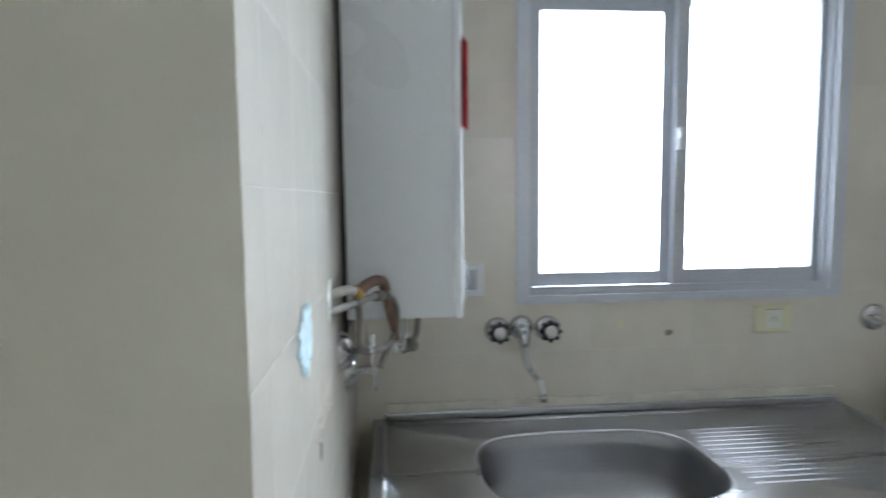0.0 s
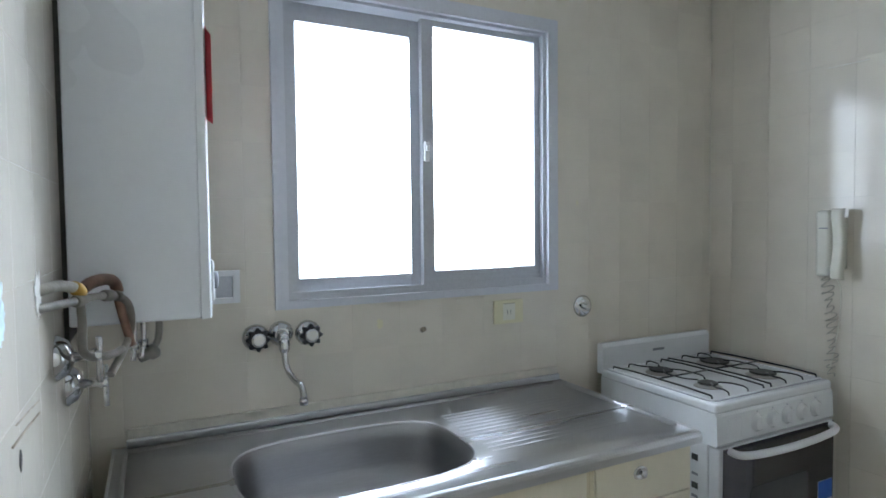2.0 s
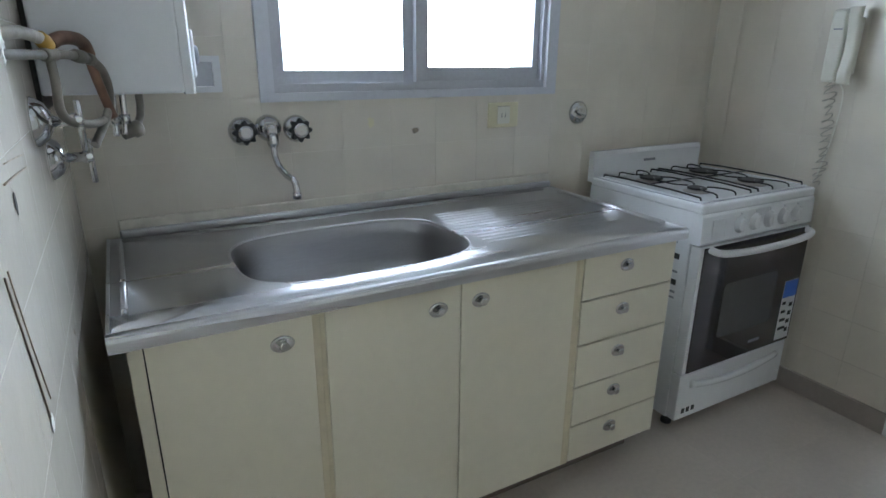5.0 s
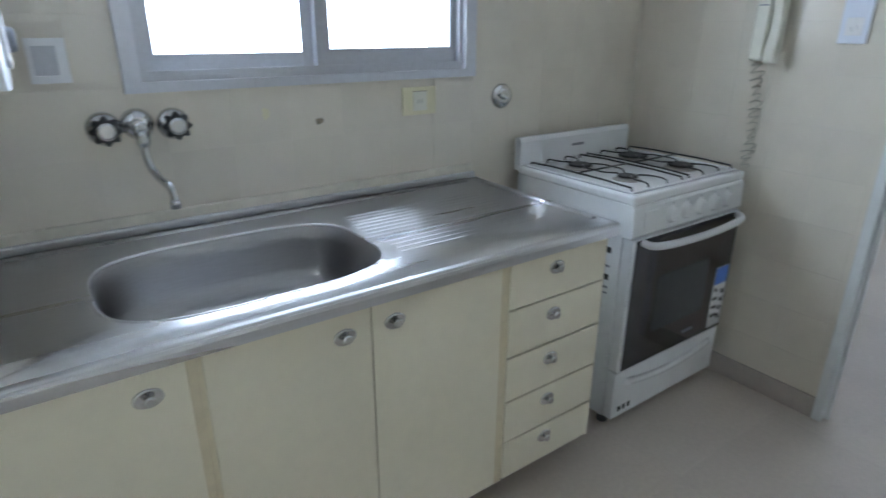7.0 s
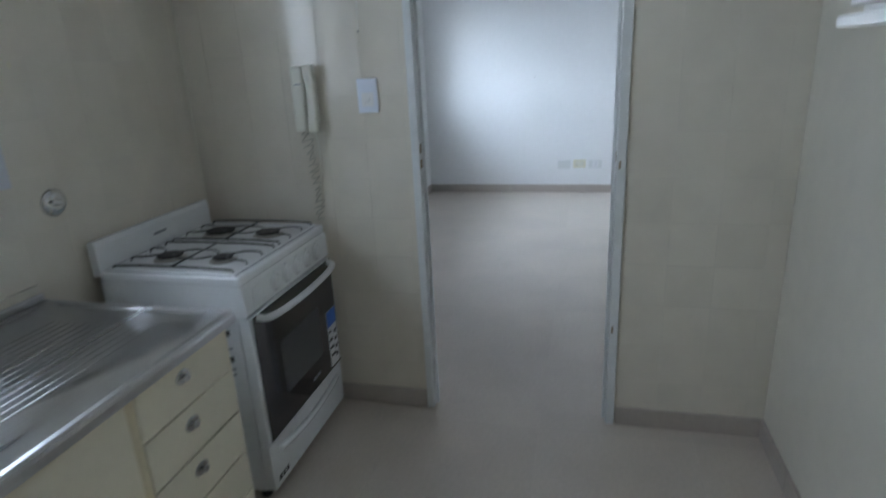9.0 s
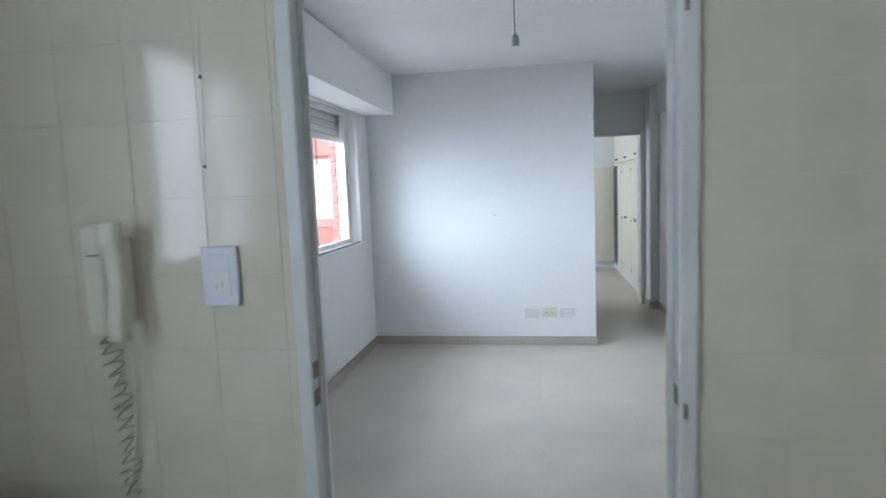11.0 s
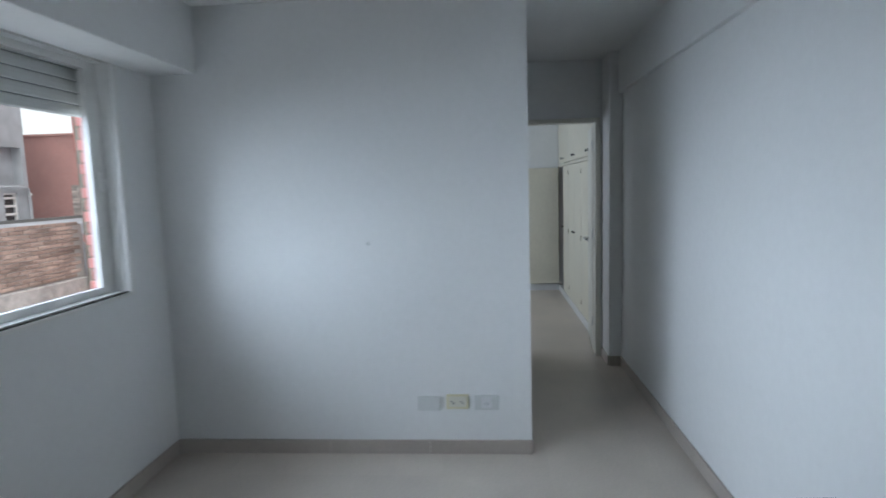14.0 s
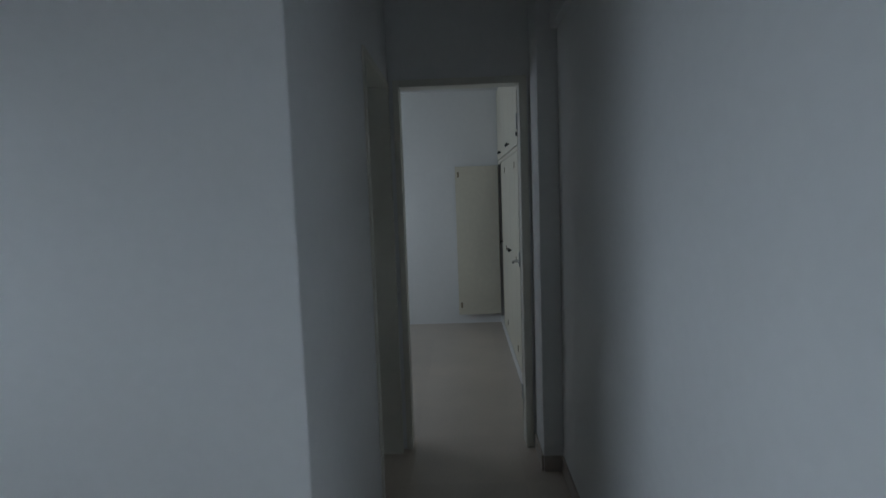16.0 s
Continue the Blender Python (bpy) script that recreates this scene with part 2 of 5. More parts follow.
def wall_mesh(axis, a0, a1, z0, z1, t0, t1, holes=()):
    """An upright slab along x or y, from a0 to a1, with openings (a0, a1, z0, z1) through it."""
    ca = sorted({a0, a1, *(h[0] for h in holes), *(h[1] for h in holes)})
    cz = sorted({z0, z1, *(h[2] for h in holes), *(h[3] for h in holes)})
    ca, cz = [a for a in ca if a0 <= a <= a1], [z for z in cz if z0 <= z <= z1]

    def solid(i, j):
        if not (0 <= i < len(ca) - 1 and 0 <= j < len(cz) - 1):
            return False
        a, z = (ca[i] + ca[i + 1]) / 2, (cz[j] + cz[j + 1]) / 2
        return not any(h[0] < a < h[1] and h[2] < z < h[3] for h in holes)

    bm, seen = bmesh.new(), {}

    def v(a, z, t):
        if (a, z, t) not in seen:
            seen[a, z, t] = bm.verts.new((a, t, z) if axis == "x" else (t, a, z))
        return seen[a, z, t]

    for i in range(len(ca) - 1):
        for j in range(len(cz) - 1):
            if not solid(i, j):
                continue
            a, b, c, d = ca[i], ca[i + 1], cz[j], cz[j + 1]
            for t in (t0, t1):
                bm.faces.new((v(a, c, t), v(b, c, t), v(b, d, t), v(a, d, t)))
            if not solid(i - 1, j):
                bm.faces.new((v(a, c, t0), v(a, c, t1), v(a, d, t1), v(a, d, t0)))
            if not solid(i + 1, j):
                bm.faces.new((v(b, c, t0), v(b, c, t1), v(b, d, t1), v(b, d, t0)))
            if not solid(i, j - 1):
                bm.faces.new((v(a, c, t0), v(b, c, t0), v(b, c, t1), v(a, c, t1)))
            if not solid(i, j + 1):
                bm.faces.new((v(a, d, t0), v(b, d, t0), v(b, d, t1), v(a, d, t1)))
    bmesh.ops.recalc_face_normals(bm, faces=bm.faces[:])
    return bm


def mesh_object(name, bm, mat):
    data = bpy.data.meshes.new(name)
    bm.to_mesh(data)
    bm.free()
    data.materials.append(mat)
    return new(name, data)


def structure(name, bm, mat, label="", category=""):
    ob = mesh_object(name, bm, mat)
    BASE[ob] = Vector((0, 0, 0))
    return tagged(ob, label, category, kind="structure")


def thing(name, at, label, category, group=""):
    ob = new(name)
    ob.location = at
    BASE[ob] = Vector(at)
    return tagged(ob, label, category, group)


def part(name, bm, mat, parent, label=""):
    """One mesh under a thing or under a part; it is given in the place's own metres."""
    bmesh.ops.translate(bm, vec=-BASE[parent], verts=bm.verts[:])
    ob = mesh_object(name, bm, mat)
    ob.parent = parent
    BASE[ob] = BASE[parent]
    return tagged(ob, label)


def lone(name, bm, mat, at, label, category, group=""):
    """A thing that is one single mesh."""
    bmesh.ops.translate(bm, vec=-Vector(at), verts=bm.verts[:])
    ob = mesh_object(name, bm, mat)
    ob.location = at
    BASE[ob] = Vector(at)
    return tagged(ob, label, category, group)


def patch(axis, u0, u1, v0, v1, t, thick, steps=28, rough=0.25, seed=1):
    """A thin blot of uneven outline on a wall; axis: the wall's normal."""
    bm, rnd = bmesh.new(), random.Random(seed)
    cu, cv, au, av = (u0 + u1) / 2, (v0 + v1) / 2, abs(u1 - u0) / 2, abs(v1 - v0) / 2
    rings = [[], []]
    for k in range(steps):
        a = k * math.tau / steps
        s = 1 - rough * rnd.random()
        u, w = cu + au * s * math.cos(a), cv + av * s * math.sin(a)
        for ring, d in zip(rings, (0.0, thick)):
            ring.append((t + d, u, w) if axis == "x" else (u, t + d, w))
    return loft(rings, smooth=False, bm=bm)


# ---- the rooms ----
CEIL = 2.622
KX0, KX1, KY0 = -0.02, 2.42, -2.325
LX0, LX1, LY0, LY1 = 2.465, 6.80, -2.872, 0.165
HY1, BX = -1.98, 8.755
BX0, BX1 = 8.855, 12.06

structure("floor", box((-1.1, -3.3, -0.12), (12.3, 0.45, -0.006)), M_GROUT, "grey grout bed under the porcelain floor tiles", "floor")
structure("ceiling", box((-1.1, -3.3, CEIL), (12.3, 0.45, CEIL + 0.15)), M_CEILING, "plain white painted plaster ceiling", "ceiling")
KWIN = (0.515, 1.50, 1.215, 2.168)
wall_kitchen_north = structure("wall_kitchen_north", wall_mesh("x", KX0, KX1, -0.006, CEIL, 0.0, 0.22, [KWIN]), M_CREAM, "cream painted tiled kitchen wall with a window", "wall")
wall_kitchen_west = structure("wall_kitchen_west", wall_mesh("y", -1.305, 0.42, -0.006, CEIL, -0.9, KX0), M_CREAM, "cream painted tiled kitchen wall with drilled holes", "wall")
structure("wall_recess_west", wall_mesh("y", KY0, -1.305, -0.006, CEIL, -1.0, -0.9), M_CREAM, "cream painted wall of the kitchen entrance", "wall")
KDOOR = (-1.728, -0.988, -0.006, 2.12)
wall_kitchen_east = structure("wall_kitchen_east", wall_mesh("y", LY0, 0.42, -0.006, CEIL, KX1, LX0, [KDOOR]), M_CREAM, "cream kitchen wall with an open doorway", "wall")
structure("wall_kitchen_south", wall_mesh("x", -1.0, KX1, -0.006, CEIL, KY0 - 0.1, KY0), M_CREAM, "cream painted kitchen wall", "wall")
structure("wall_kitchen_plaster", wall_mesh("y", LY0, 0.17, -0.006, CEIL, LX0, LX0 + 0.010, [KDOOR]), M_LIVING, "white plaster on the living room side", "wall")
LWIN = (4.19, 6.47, 1.06, 2.27)
structure("wall_living_north", wall_mesh("x", LX0 + 0.010, LX1, -0.006, CEIL, LY1, 0.316, [LWIN]), M_LIVING, "white painted living room wall with a wide window", "wall")
structure("wall_living_north_outer", wall_mesh("x", LX0 + 0.010, LX1, -0.006, CEIL, 0.317, 0.42, [(4.19, 6.60, 1.06, 2.31)]), M_LIVING, "outer leaf of the white living room wall", "wall")
structure("wall_living_south", wall_mesh("x", LX0 + 0.010, BX, -0.006, CEIL, LY0 - 0.15, LY0), M_LIVING, "long white painted wall of living room and hall", "wall")
structure("wall_living_east", wall_mesh("y", HY1, 0.42, -0.006, CEIL, LX1, LX1 + 0.1), M_LIVING, "white painted wall with sockets", "wall")
HDOOR = (7.93, 8.69, -0.006, 2.085)
structure("wall_hall_north", wall_mesh("x", LX1 + 0.1, BX, -0.006, CEIL, HY1, HY1 + 0.15, [HDOOR]), M_LIVING, "white painted narrow hall wall", "wall")
BDOOR = (-2.735, -2.025, -0.006, 2.115)
structure("wall_bedroom_west", wall_mesh("y", -3.2, 0.42, -0.006, CEIL, BX, BX0, [BDOOR]), M_LIVING, "white painted wall with the bedroom doorway", "wall")
BWIN = (9.5, 11.3, 0.95, 2.2)
structure("wall_bedroom_north", wall_mesh("x", BX0, BX1 + 0.1, -0.006, CEIL, LY1, 0.42, [BWIN]), M_LIVING, "white painted bedroom wall with a window", "wall")
structure("wall_bedroom_east", wall_mesh("y", -3.5, LY1, -0.006, CEIL, BX1, BX1 + 0.1), M_LIVING, "white painted far bedroom wall", "wall")
structure("wall_bedroom_south", wall_mesh("x", BX0, BX1, -0.006, CEIL, -3.5, -3.4), M_LIVING, "white painted wall behind the wardrobe", "wall")
structure("soffit", box((LX0 + 0.010, -0.112, 2.25), (LX1, LY1, CEIL), 0.006), M_LIVING, "white shutter box running above the living room window", "soffit")
structure("beam", box((LX0 + 0.010, LY0, 2.29), (8.45, LY0 + 0.035, CEIL), 0.004), M_LIVING, "white plastered beam along the wall top", "beam")
structure("pilaster", box((8.45, LY0, -0.006), (BX, -2.768, CEIL), 0.004), M_LIVING, "white plastered pilaster beside the bedroom door", "pilaster")

# skirting: low tiles of the floor's own material, each a piece of its length of wall
SKIRT = 0.085


def skirting(axis, a0, a1, t0, t1, owner):
    length = 0.60
    count = max(1, math.ceil((a1 - a0) / length))
    for k in range(count):
        a, b = a0 + k * length, min(a1, a0 + (k + 1) * length) - 0.002
        lo, hi = ((a, t0, 0.0), (b, t1, SKIRT)) if axis == "x" else ((t0, a, 0.0), (t1, b, SKIRT))
        part("skirting_tile", box(lo, hi, 0.0015, segments=1), M_SKIRT, owner)


def run_of_skirting(label):
    ob = structure("baseboard", box((0, 0, -0.02), (0.01, 0.01, -0.015)), M_SKIRT, label, "baseboard")
    return ob


bb = run_of_skirting("grey beige tiled kitchen skirting")
skirting("y", -0.957, 0.0, KX1 - 0.012, KX1, bb)
skirting("y", KY0 + 0.012, -1.764, KX1 - 0.012, KX1, bb)
skirting("x", -0.9, KX1, KY0, KY0 + 0.012, bb)
bb = run_of_skirting("grey beige tiled living room skirting")
skirting("x", LX0 + 0.024, LX1 - 0.012, LY1 - 0.012, LY1, bb)
skirting("y", HY1, LY1, LX1 - 0.012, LX1, bb)
skirting("x", LX0 + 0.024, 8.45, LY0, LY0 + 0.012, bb)
skirting("y", LY0 + 0.012, -2.768, 8.438, 8.45, bb)
skirting("x", 8.45, BX - 0.013, -2.768, -2.756, bb)
skirting("x", LX1 + 0.002, 7.90, HY1 - 0.012, HY1, bb)
skirting("y", -0.96, LY1, LX0 + 0.010, LX0 + 0.024, bb)


# ---- windows ----
def sash(owner, x0, x1, z0, z1, y0, y1, stile, mat, thick_bottom=None, left=None, top=None):
    s = part("sash", wall_mesh("x", x0, x1, z0, z1, y0, y1, [(x0 + (left or stile), x1 - stile, z0 + (thick_bottom or stile), z1 - (top or stile))]), mat, owner)
    ym = (y0 + y1) / 2
    g = part("pane", box((x0 + (left or stile) - 0.004, ym - 0.002, z0 + (thick_bottom or stile) - 0.004), (x1 - stile + 0.004, ym + 0.002, z1 - (top or stile) + 0.004)), M_GLASS, s)
    g.visible_shadow = False
    return s


def kitchen_window():
    w = structure("window_1", wall_mesh("x", 0.475, 1.545, 1.19, 2.216, -0.016, 0.0, [KWIN]), M_ALUTRIM, "grey aluminium sliding kitchen window in two sashes", "window")
    part("frame", wall_mesh("x", 0.515, 1.50, 1.215, 2.168, 0.0, 0.10, [(0.53, 1.485, 1.228, 2.158)]), M_ALU, w)
    part("track", box((0.53, 0.002, 1.228), (1.485, 0.008, 1.24)), M_ALU, w)
    sash(w, 0.53, 1.02, 1.234, 2.155, 0.058, 0.082, 0.035, M_ALU, 0.042, None, 0.058)
    s = sash(w, 0.99, 1.485, 1.234, 2.155, 0.022, 0.046, 0.024, M_ALU, 0.050, 0.044, 0.022)
    part("meeting_stile", box((0.958, 0.054, 1.236), (0.998, 0.0575, 2.15), 0.001), M_ALU, w)
    # near-black strips paint the shadow gap between frame and sash
    for lo, hi in (((0.5155, 0.0005, 1.217), (0.5195, 0.004, 2.163)), ((1.4955, 0.0005, 1.217), (1.4995, 0.004, 2.163)), ((0.52, 0.0005, 2.1635), (1.495, 0.004, 2.1675))):
        part("seal", box(lo, hi), M_GAPSHADE, w, "dark line painting the shade round the sash")
    latch = box((0.993, 0.006, 1.665), (1.012, 0.022, 1.735), 0.004)
    box((0.996, -0.004, 1.70), (1.009, 0.008, 1.722), 0.003, latch)
    part("latch", latch, M_PLASTIC, s, "small white plastic latch")
    return w


def living_window():
    x0, x1, z0, z1 = LWIN
    w = structure("window_2", wall_mesh("x", 4.19, 6.47, 1.06, 2.27, 0.185, 0.315, [(4.20, 6.43, 1.074, 2.262)]), M_WHITEFRAME, "white metal sliding window in two sashes with shutter", "window")
    part("casing", box((4.080, 0.148, 1.02), (4.188, 0.185, 2.249), 0.005), M_WHITEFRAME, w)
    part("casing", box((6.432, 0.152, 1.045), (6.475, 0.185, 2.249), 0.004), M_WHITEFRAME, w)
    part("sill", box((4.192, 0.150, 1.046), (6.430, 0.187, 1.066), 0.004), M_WHITEFRAME, w)
    # near-black strip paints the shade below the right sash
    part("seal", box((5.30, 0.156, 1.0665), (6.428, 0.1845, 1.0725)), M_GAPSHADE, w, "dark line painting the shade under the sash")
    part("track", box((4.205, 0.195, 2.249), (6.428, 0.30, 2.2615)), M_WHITEFRAME, w)
    a = sash(w, 4.201, 5.395, 1.0755, 2.248, 0.200, 0.232, 0.085, M_WHITEFRAME, 0.032, 0.045, 0.035)
    b = sash(w, 5.22, 6.429, 1.0755, 2.248, 0.240, 0.272, 0.095, M_WHITEFRAME, 0.034, None, 0.035)
    latch = box((6.375, 0.222, 1.60), (6.405, 0.240, 1.70), 0.006)
    rod([(6.39, 0.222, 1.66), (6.39, 0.205, 1.655), (6.392, 0.20, 1.61)], 0.007, 8, latch)
    part("latch", latch, M_WHITEFRAME, b, "white turning latch")
    latch = box((4.212, 0.182, 1.53), (4.242, 0.200, 1.63), 0.006)
    rod([(4.227, 0.182, 1.59), (4.227, 0.168, 1.585), (4.229, 0.165, 1.54)], 0.007, 8, latch)
    part("latch", latch, M_ALU, a, "grey turning latch")
    return w


def roller_shutter(name, x0, x1, bottom, top, y, label):
    t = thing(name, ((x0 + x1) / 2, y, bottom), label, "roller shutter")
    z, k = bottom, 0
    while z < top:
        h = 0.0605
        ring = []
        for dy, dz in ((0, 0), (-0.006, 0.008), (-0.007, 0.030), (-0.005, 0.051), (0, h - 0.004), (0.008, h - 0.004), (0.008, 0)):
            ring.append((dy, dz))
        part("slat", loft([[(x, y + dy, z + dz) for dy, dz in ring] for x in (x0, x1)], smooth=False), M_SHUTTER, t)
        part("joint", box((x0, y + 0.001, z + h - 0.004), (x1, y + 0.006, z + h + 0.001)), M_GREYINK, t)
        z, k = z + h, k + 1
    return t


kitchen_window()
living_window()
reveal = structure("window_reveal", box((6.605, 0.422, 0.98), (6.68, 0.475, 2.42)), M_REDBRICK, "red painted brick edge outside the living room window", "window reveal")
for k in range(22):
    out = 0.022 if k % 2 else 0.0
    part("brick", box((6.594 - out, 0.424, 0.985 + k * 0.065), (6.604, 0.477, 1.040 + k * 0.065), 0.003, segments=1), M_REDBRICK, reveal)
roller_shutter("roller_shutter", 4.20, 6.595, 1.985, 2.30, 0.345, "white plastic roller shutter lowered a little")
bw = structure("window_3", wall_mesh("x", *BWIN, 0.22, 0.30, [(9.55, 10.38, 1.0, 2.15), (10.42, 11.25, 1.0, 2.15)]), M_WHITEFRAME, "white framed bedroom window", "window")


# ---- door frames and the bedroom door ----
def kitchen_door_frame():
    f = structure("door_1", box((KX1 - 0.012, -0.990, 0.0), (LX0 + 0.017, -0.958, 2.15), 0.004), M_JAMB, "empty doorway with a chipped off-white steel frame", "door frame")
    part("jamb", box((KX1 - 0.012, -1.762, 0.0), (LX0 + 0.017, -1.727, 2.15), 0.004), M_JAMB, f)
    part("head", box((KX1 - 0.012, -1.727, 2.118), (LX0 + 0.017, -0.990, 2.15), 0.004), M_JAMB, f)
    part("stop", box((KX1 + 0.03, -1.002, 0.0), (LX0 - 0.005, -0.991, 2.117)), M_JAMB, f)
    part("stop", box((KX1 + 0.03, -1.726, 0.0), (LX0 - 0.005, -1.714, 2.117)), M_JAMB, f)
    for y, z in ((-0.991, 1.08), (-0.991, 1.14), (-1.726, 1.10)):
        s = 0.002 if y > -1 else -0.002
        part("strike_plate", box((KX1 - 0.006, min(y, y - s), z), (KX1 + 0.018, max(y, y - s), z + 0.035), 0.0), M_BRASS, f)
    for z in (1.83, 1.075, 0.42):
        part("hinge_mark", box((KX1 - 0.0145, -1.743, z), (KX1 - 0.012, -1.735, z + 0.03)), M_STAIN, f)


def bedroom_door():
    f = structure("door_2", box((BX - 0.012, -2.042, 0.0), (BX0 + 0.012, -2.008, 2.13), 0.004), M_DOOR, "white painted frame of the bedroom door", "door frame")
    part("jamb", box((BX - 0.012, -2.752, 0.0), (BX0 + 0.012, -2.708, 2.13), 0.004), M_DOOR, f)
    part("head", box((BX - 0.012, -2.708, 2.09), (BX0 + 0.012, -2.042, 2.13), 0.004), M_DOOR, f)
    d = thing("bedroom_door", (BX0, -2.70, 0.01), "cream white flush door standing wide open inwards", "door")
    leaf = box((0, -0.036, 0.01), (0.65, 0.0, 2.08), 0.003)
    bmesh.ops.rotate(leaf, cent=(0, 0, 0), matrix=Matrix.Rotation(radians(-6.5), 3, "Z"), verts=leaf.verts[:])
    bmesh.ops.translate(leaf, vec=(BX0 + 0.016, -2.705, 0), verts=leaf.verts[:])
    leaf = part("leaf", leaf, M_DOOR, d)
    part("handle", rod([(BX0 + 0.57, -2.77, 1.02), (BX0 + 0.575, -2.72, 1.02), (BX0 + 0.47, -2.705, 1.02)], 0.008), M_CHROME, leaf, "steel lever handle")
    for z in (0.25, 1.05, 1.85):
        part("hinge", turned((BX0 + 0.016, -2.705, z), (BX0 + 0.016, -2.705, z + 0.09), [(0, 0.006), (1, 0.006)], 10), M_JAMB, d)


def hall_door():
    x0, x1, z1 = HDOOR[0], HDOOR[1], HDOOR[3]
    f = structure("door_3", box((x0 - 0.03, HY1 - 0.010, 0.0), (x0 + 0.004, HY1 + 0.12, z1 + 0.03), 0.004), M_DOOR, "white painted frame of a closed hall door", "door frame")
    part("jamb", box((x1 - 0.004, HY1 - 0.010, 0.0), (x1 + 0.03, HY1 + 0.12, z1 + 0.03), 0.004), M_DOOR, f)
    part("head", box((x0 + 0.004, HY1 - 0.010, z1 - 0.004), (x1 - 0.004, HY1 + 0.12, z1 + 0.03), 0.004), M_DOOR, f)
    d = thing("hall_door", (x0, HY1 + 0.12, 0.01), "cream white flush door closed in a deep frame", "door")
    leaf = part("leaf", box((x0 + 0.006, HY1 + 0.110, 0.008), (x1 - 0.006, HY1 + 0.146, z1 - 0.006), 0.003), M_DOOR, d)
    part("handle", rod([(x0 + 0.07, HY1 + 0.111, 1.02), (x0 + 0.07, HY1 + 0.065, 1.02), (x0 + 0.18, HY1 + 0.060, 1.02)], 0.008), M_CHROME, leaf, "steel lever handle")


kitchen_door_frame()
bedroom_door()
hall_door()


# ---- kitchen: worktop and cabinets ----
TOP = 0.838


def ringed(x0, x1, y0, y1, z, corner, count=64, shift=0.0):
    """A closed ring round a rounded rectangle, one point for each of count even directions."""
    cx, cy, hx, hy = (x0 + x1) / 2, (y0 + y1) / 2, (x1 - x0) / 2, (y1 - y0) / 2
    pts = []
    for k in range(count):
        a = (k + 0.5) * math.tau / count
        n = corner
        c, s = abs(math.cos(a)), abs(math.sin(a))
        r = 1.0 / (c ** n + s ** n) ** (1.0 / n)
        pts.append((cx + hx * r * math.cos(a), cy + hy * r * math.sin(a), z))
    return pts


def worktop():
    t = thing("sink_worktop", (0.80, -0.33, TOP), "brushed stainless steel sink worktop on cream cabinets", "sink worktop")
    x0, x1, y0, y1 = 0.035, 1.549, -0.666, -0.004
    outer = []
    for x, y, z in ringed(0.305, 0.905, -0.578, -0.168, TOP, 3.4, 96):
        cx, cy = 0.605, -0.373
        dx, dy = x - cx, y - cy
        k = min(((x1 if dx > 0 else x0) - cx) / dx if abs(dx) > 1e-6 else 1e9, ((y1 if dy > 0 else y0) - cy) / dy if abs(dy) > 1e-6 else 1e9)
        outer.append((cx + dx * k, cy + dy * k, TOP))
    for c in ((x0, y0), (x1, y0), (x0, y1), (x1, y1)):
        k = min(range(len(outer)), key=lambda i: (outer[i][0] - c[0]) ** 2 + (outer[i][1] - c[1]) ** 2)
        outer[k] = (*c, TOP)
    rings = [[(x, y, TOP - 0.003) for x, y, z in outer], outer]
    for grow, z in ((0.016, TOP), (0.010, TOP + 0.003), (0.004, TOP + 0.002)):
        rings.append(ringed(0.305 - grow, 0.905 + grow, -0.578 - grow, -0.168 + grow, z, 3.4, 96))
    part("top", loft(rings, False, False), M_STEEL, t)
    bowl = []
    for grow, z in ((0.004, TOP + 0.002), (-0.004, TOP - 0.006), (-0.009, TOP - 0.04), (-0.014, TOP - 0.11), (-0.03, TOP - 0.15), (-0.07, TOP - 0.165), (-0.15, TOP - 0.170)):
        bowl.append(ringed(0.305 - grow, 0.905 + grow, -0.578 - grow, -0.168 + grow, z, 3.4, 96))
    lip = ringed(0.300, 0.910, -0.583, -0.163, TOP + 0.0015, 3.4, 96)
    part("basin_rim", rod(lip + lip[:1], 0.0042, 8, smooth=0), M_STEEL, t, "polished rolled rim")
    b = part("basin", loft(bowl, False, True), M_SHADEDSTEEL, t)
    part("drain", turned((0.605, -0.373, TOP - 0.172), (0.605, -0.373, TOP - 0.164), [(0, 0.04), (0.8, 0.04), (1, 0.034)], 24), M_CHROME, b)
    front = loft([[(x, y0 + dy, TOP + dz) for dy, dz in ((0.02, -0.004), (0.02, 0.0), (0.006, 0.0008), (-0.002, -0.004), (-0.004, -0.012), (-0.004, -0.032), (0.004, -0.036), (0.02, -0.036))] for x in (x0 - 0.006, x1 + 0.004)], smooth=False)
    part("front_edge", front, M_STEEL, t)
    part("side_edge", box((x0 - 0.005, y0 + 0.016, TOP - 0.034), (x0 + 0.002, y1, TOP + 0.002), 0.0015), M_STEEL, t)
    part("side_edge", box((x1 - 0.002, y0 + 0.016, TOP - 0.034), (x1 + 0.004, y1, TOP + 0.002), 0.0015), M_STEEL, t)
    part("upstand", box((x0 + 0.03, -0.020, TOP - 0.002), (x1, -0.002, TOP + 0.024), 0.005), M_STEEL, t)
    part("sealant", box((x0 + 0.03, -0.012, TOP + 0.022), (x1 - 0.004, -0.0015, TOP + 0.052), 0.004), M_SEALANT, t, "painted-over strip of old filler")
    part("bead", rod([(x0 + 0.03, -0.048, TOP), (x1 - 0.06, -0.048, TOP)], 0.0065, 8, smooth=0), M_STEEL, t)
    part("bead", rod([(x0 + 0.028, -0.05, TOP), (x0 + 0.028, y0 + 0.09, TOP)], 0.0065, 8, smooth=0), M_STEEL, t)
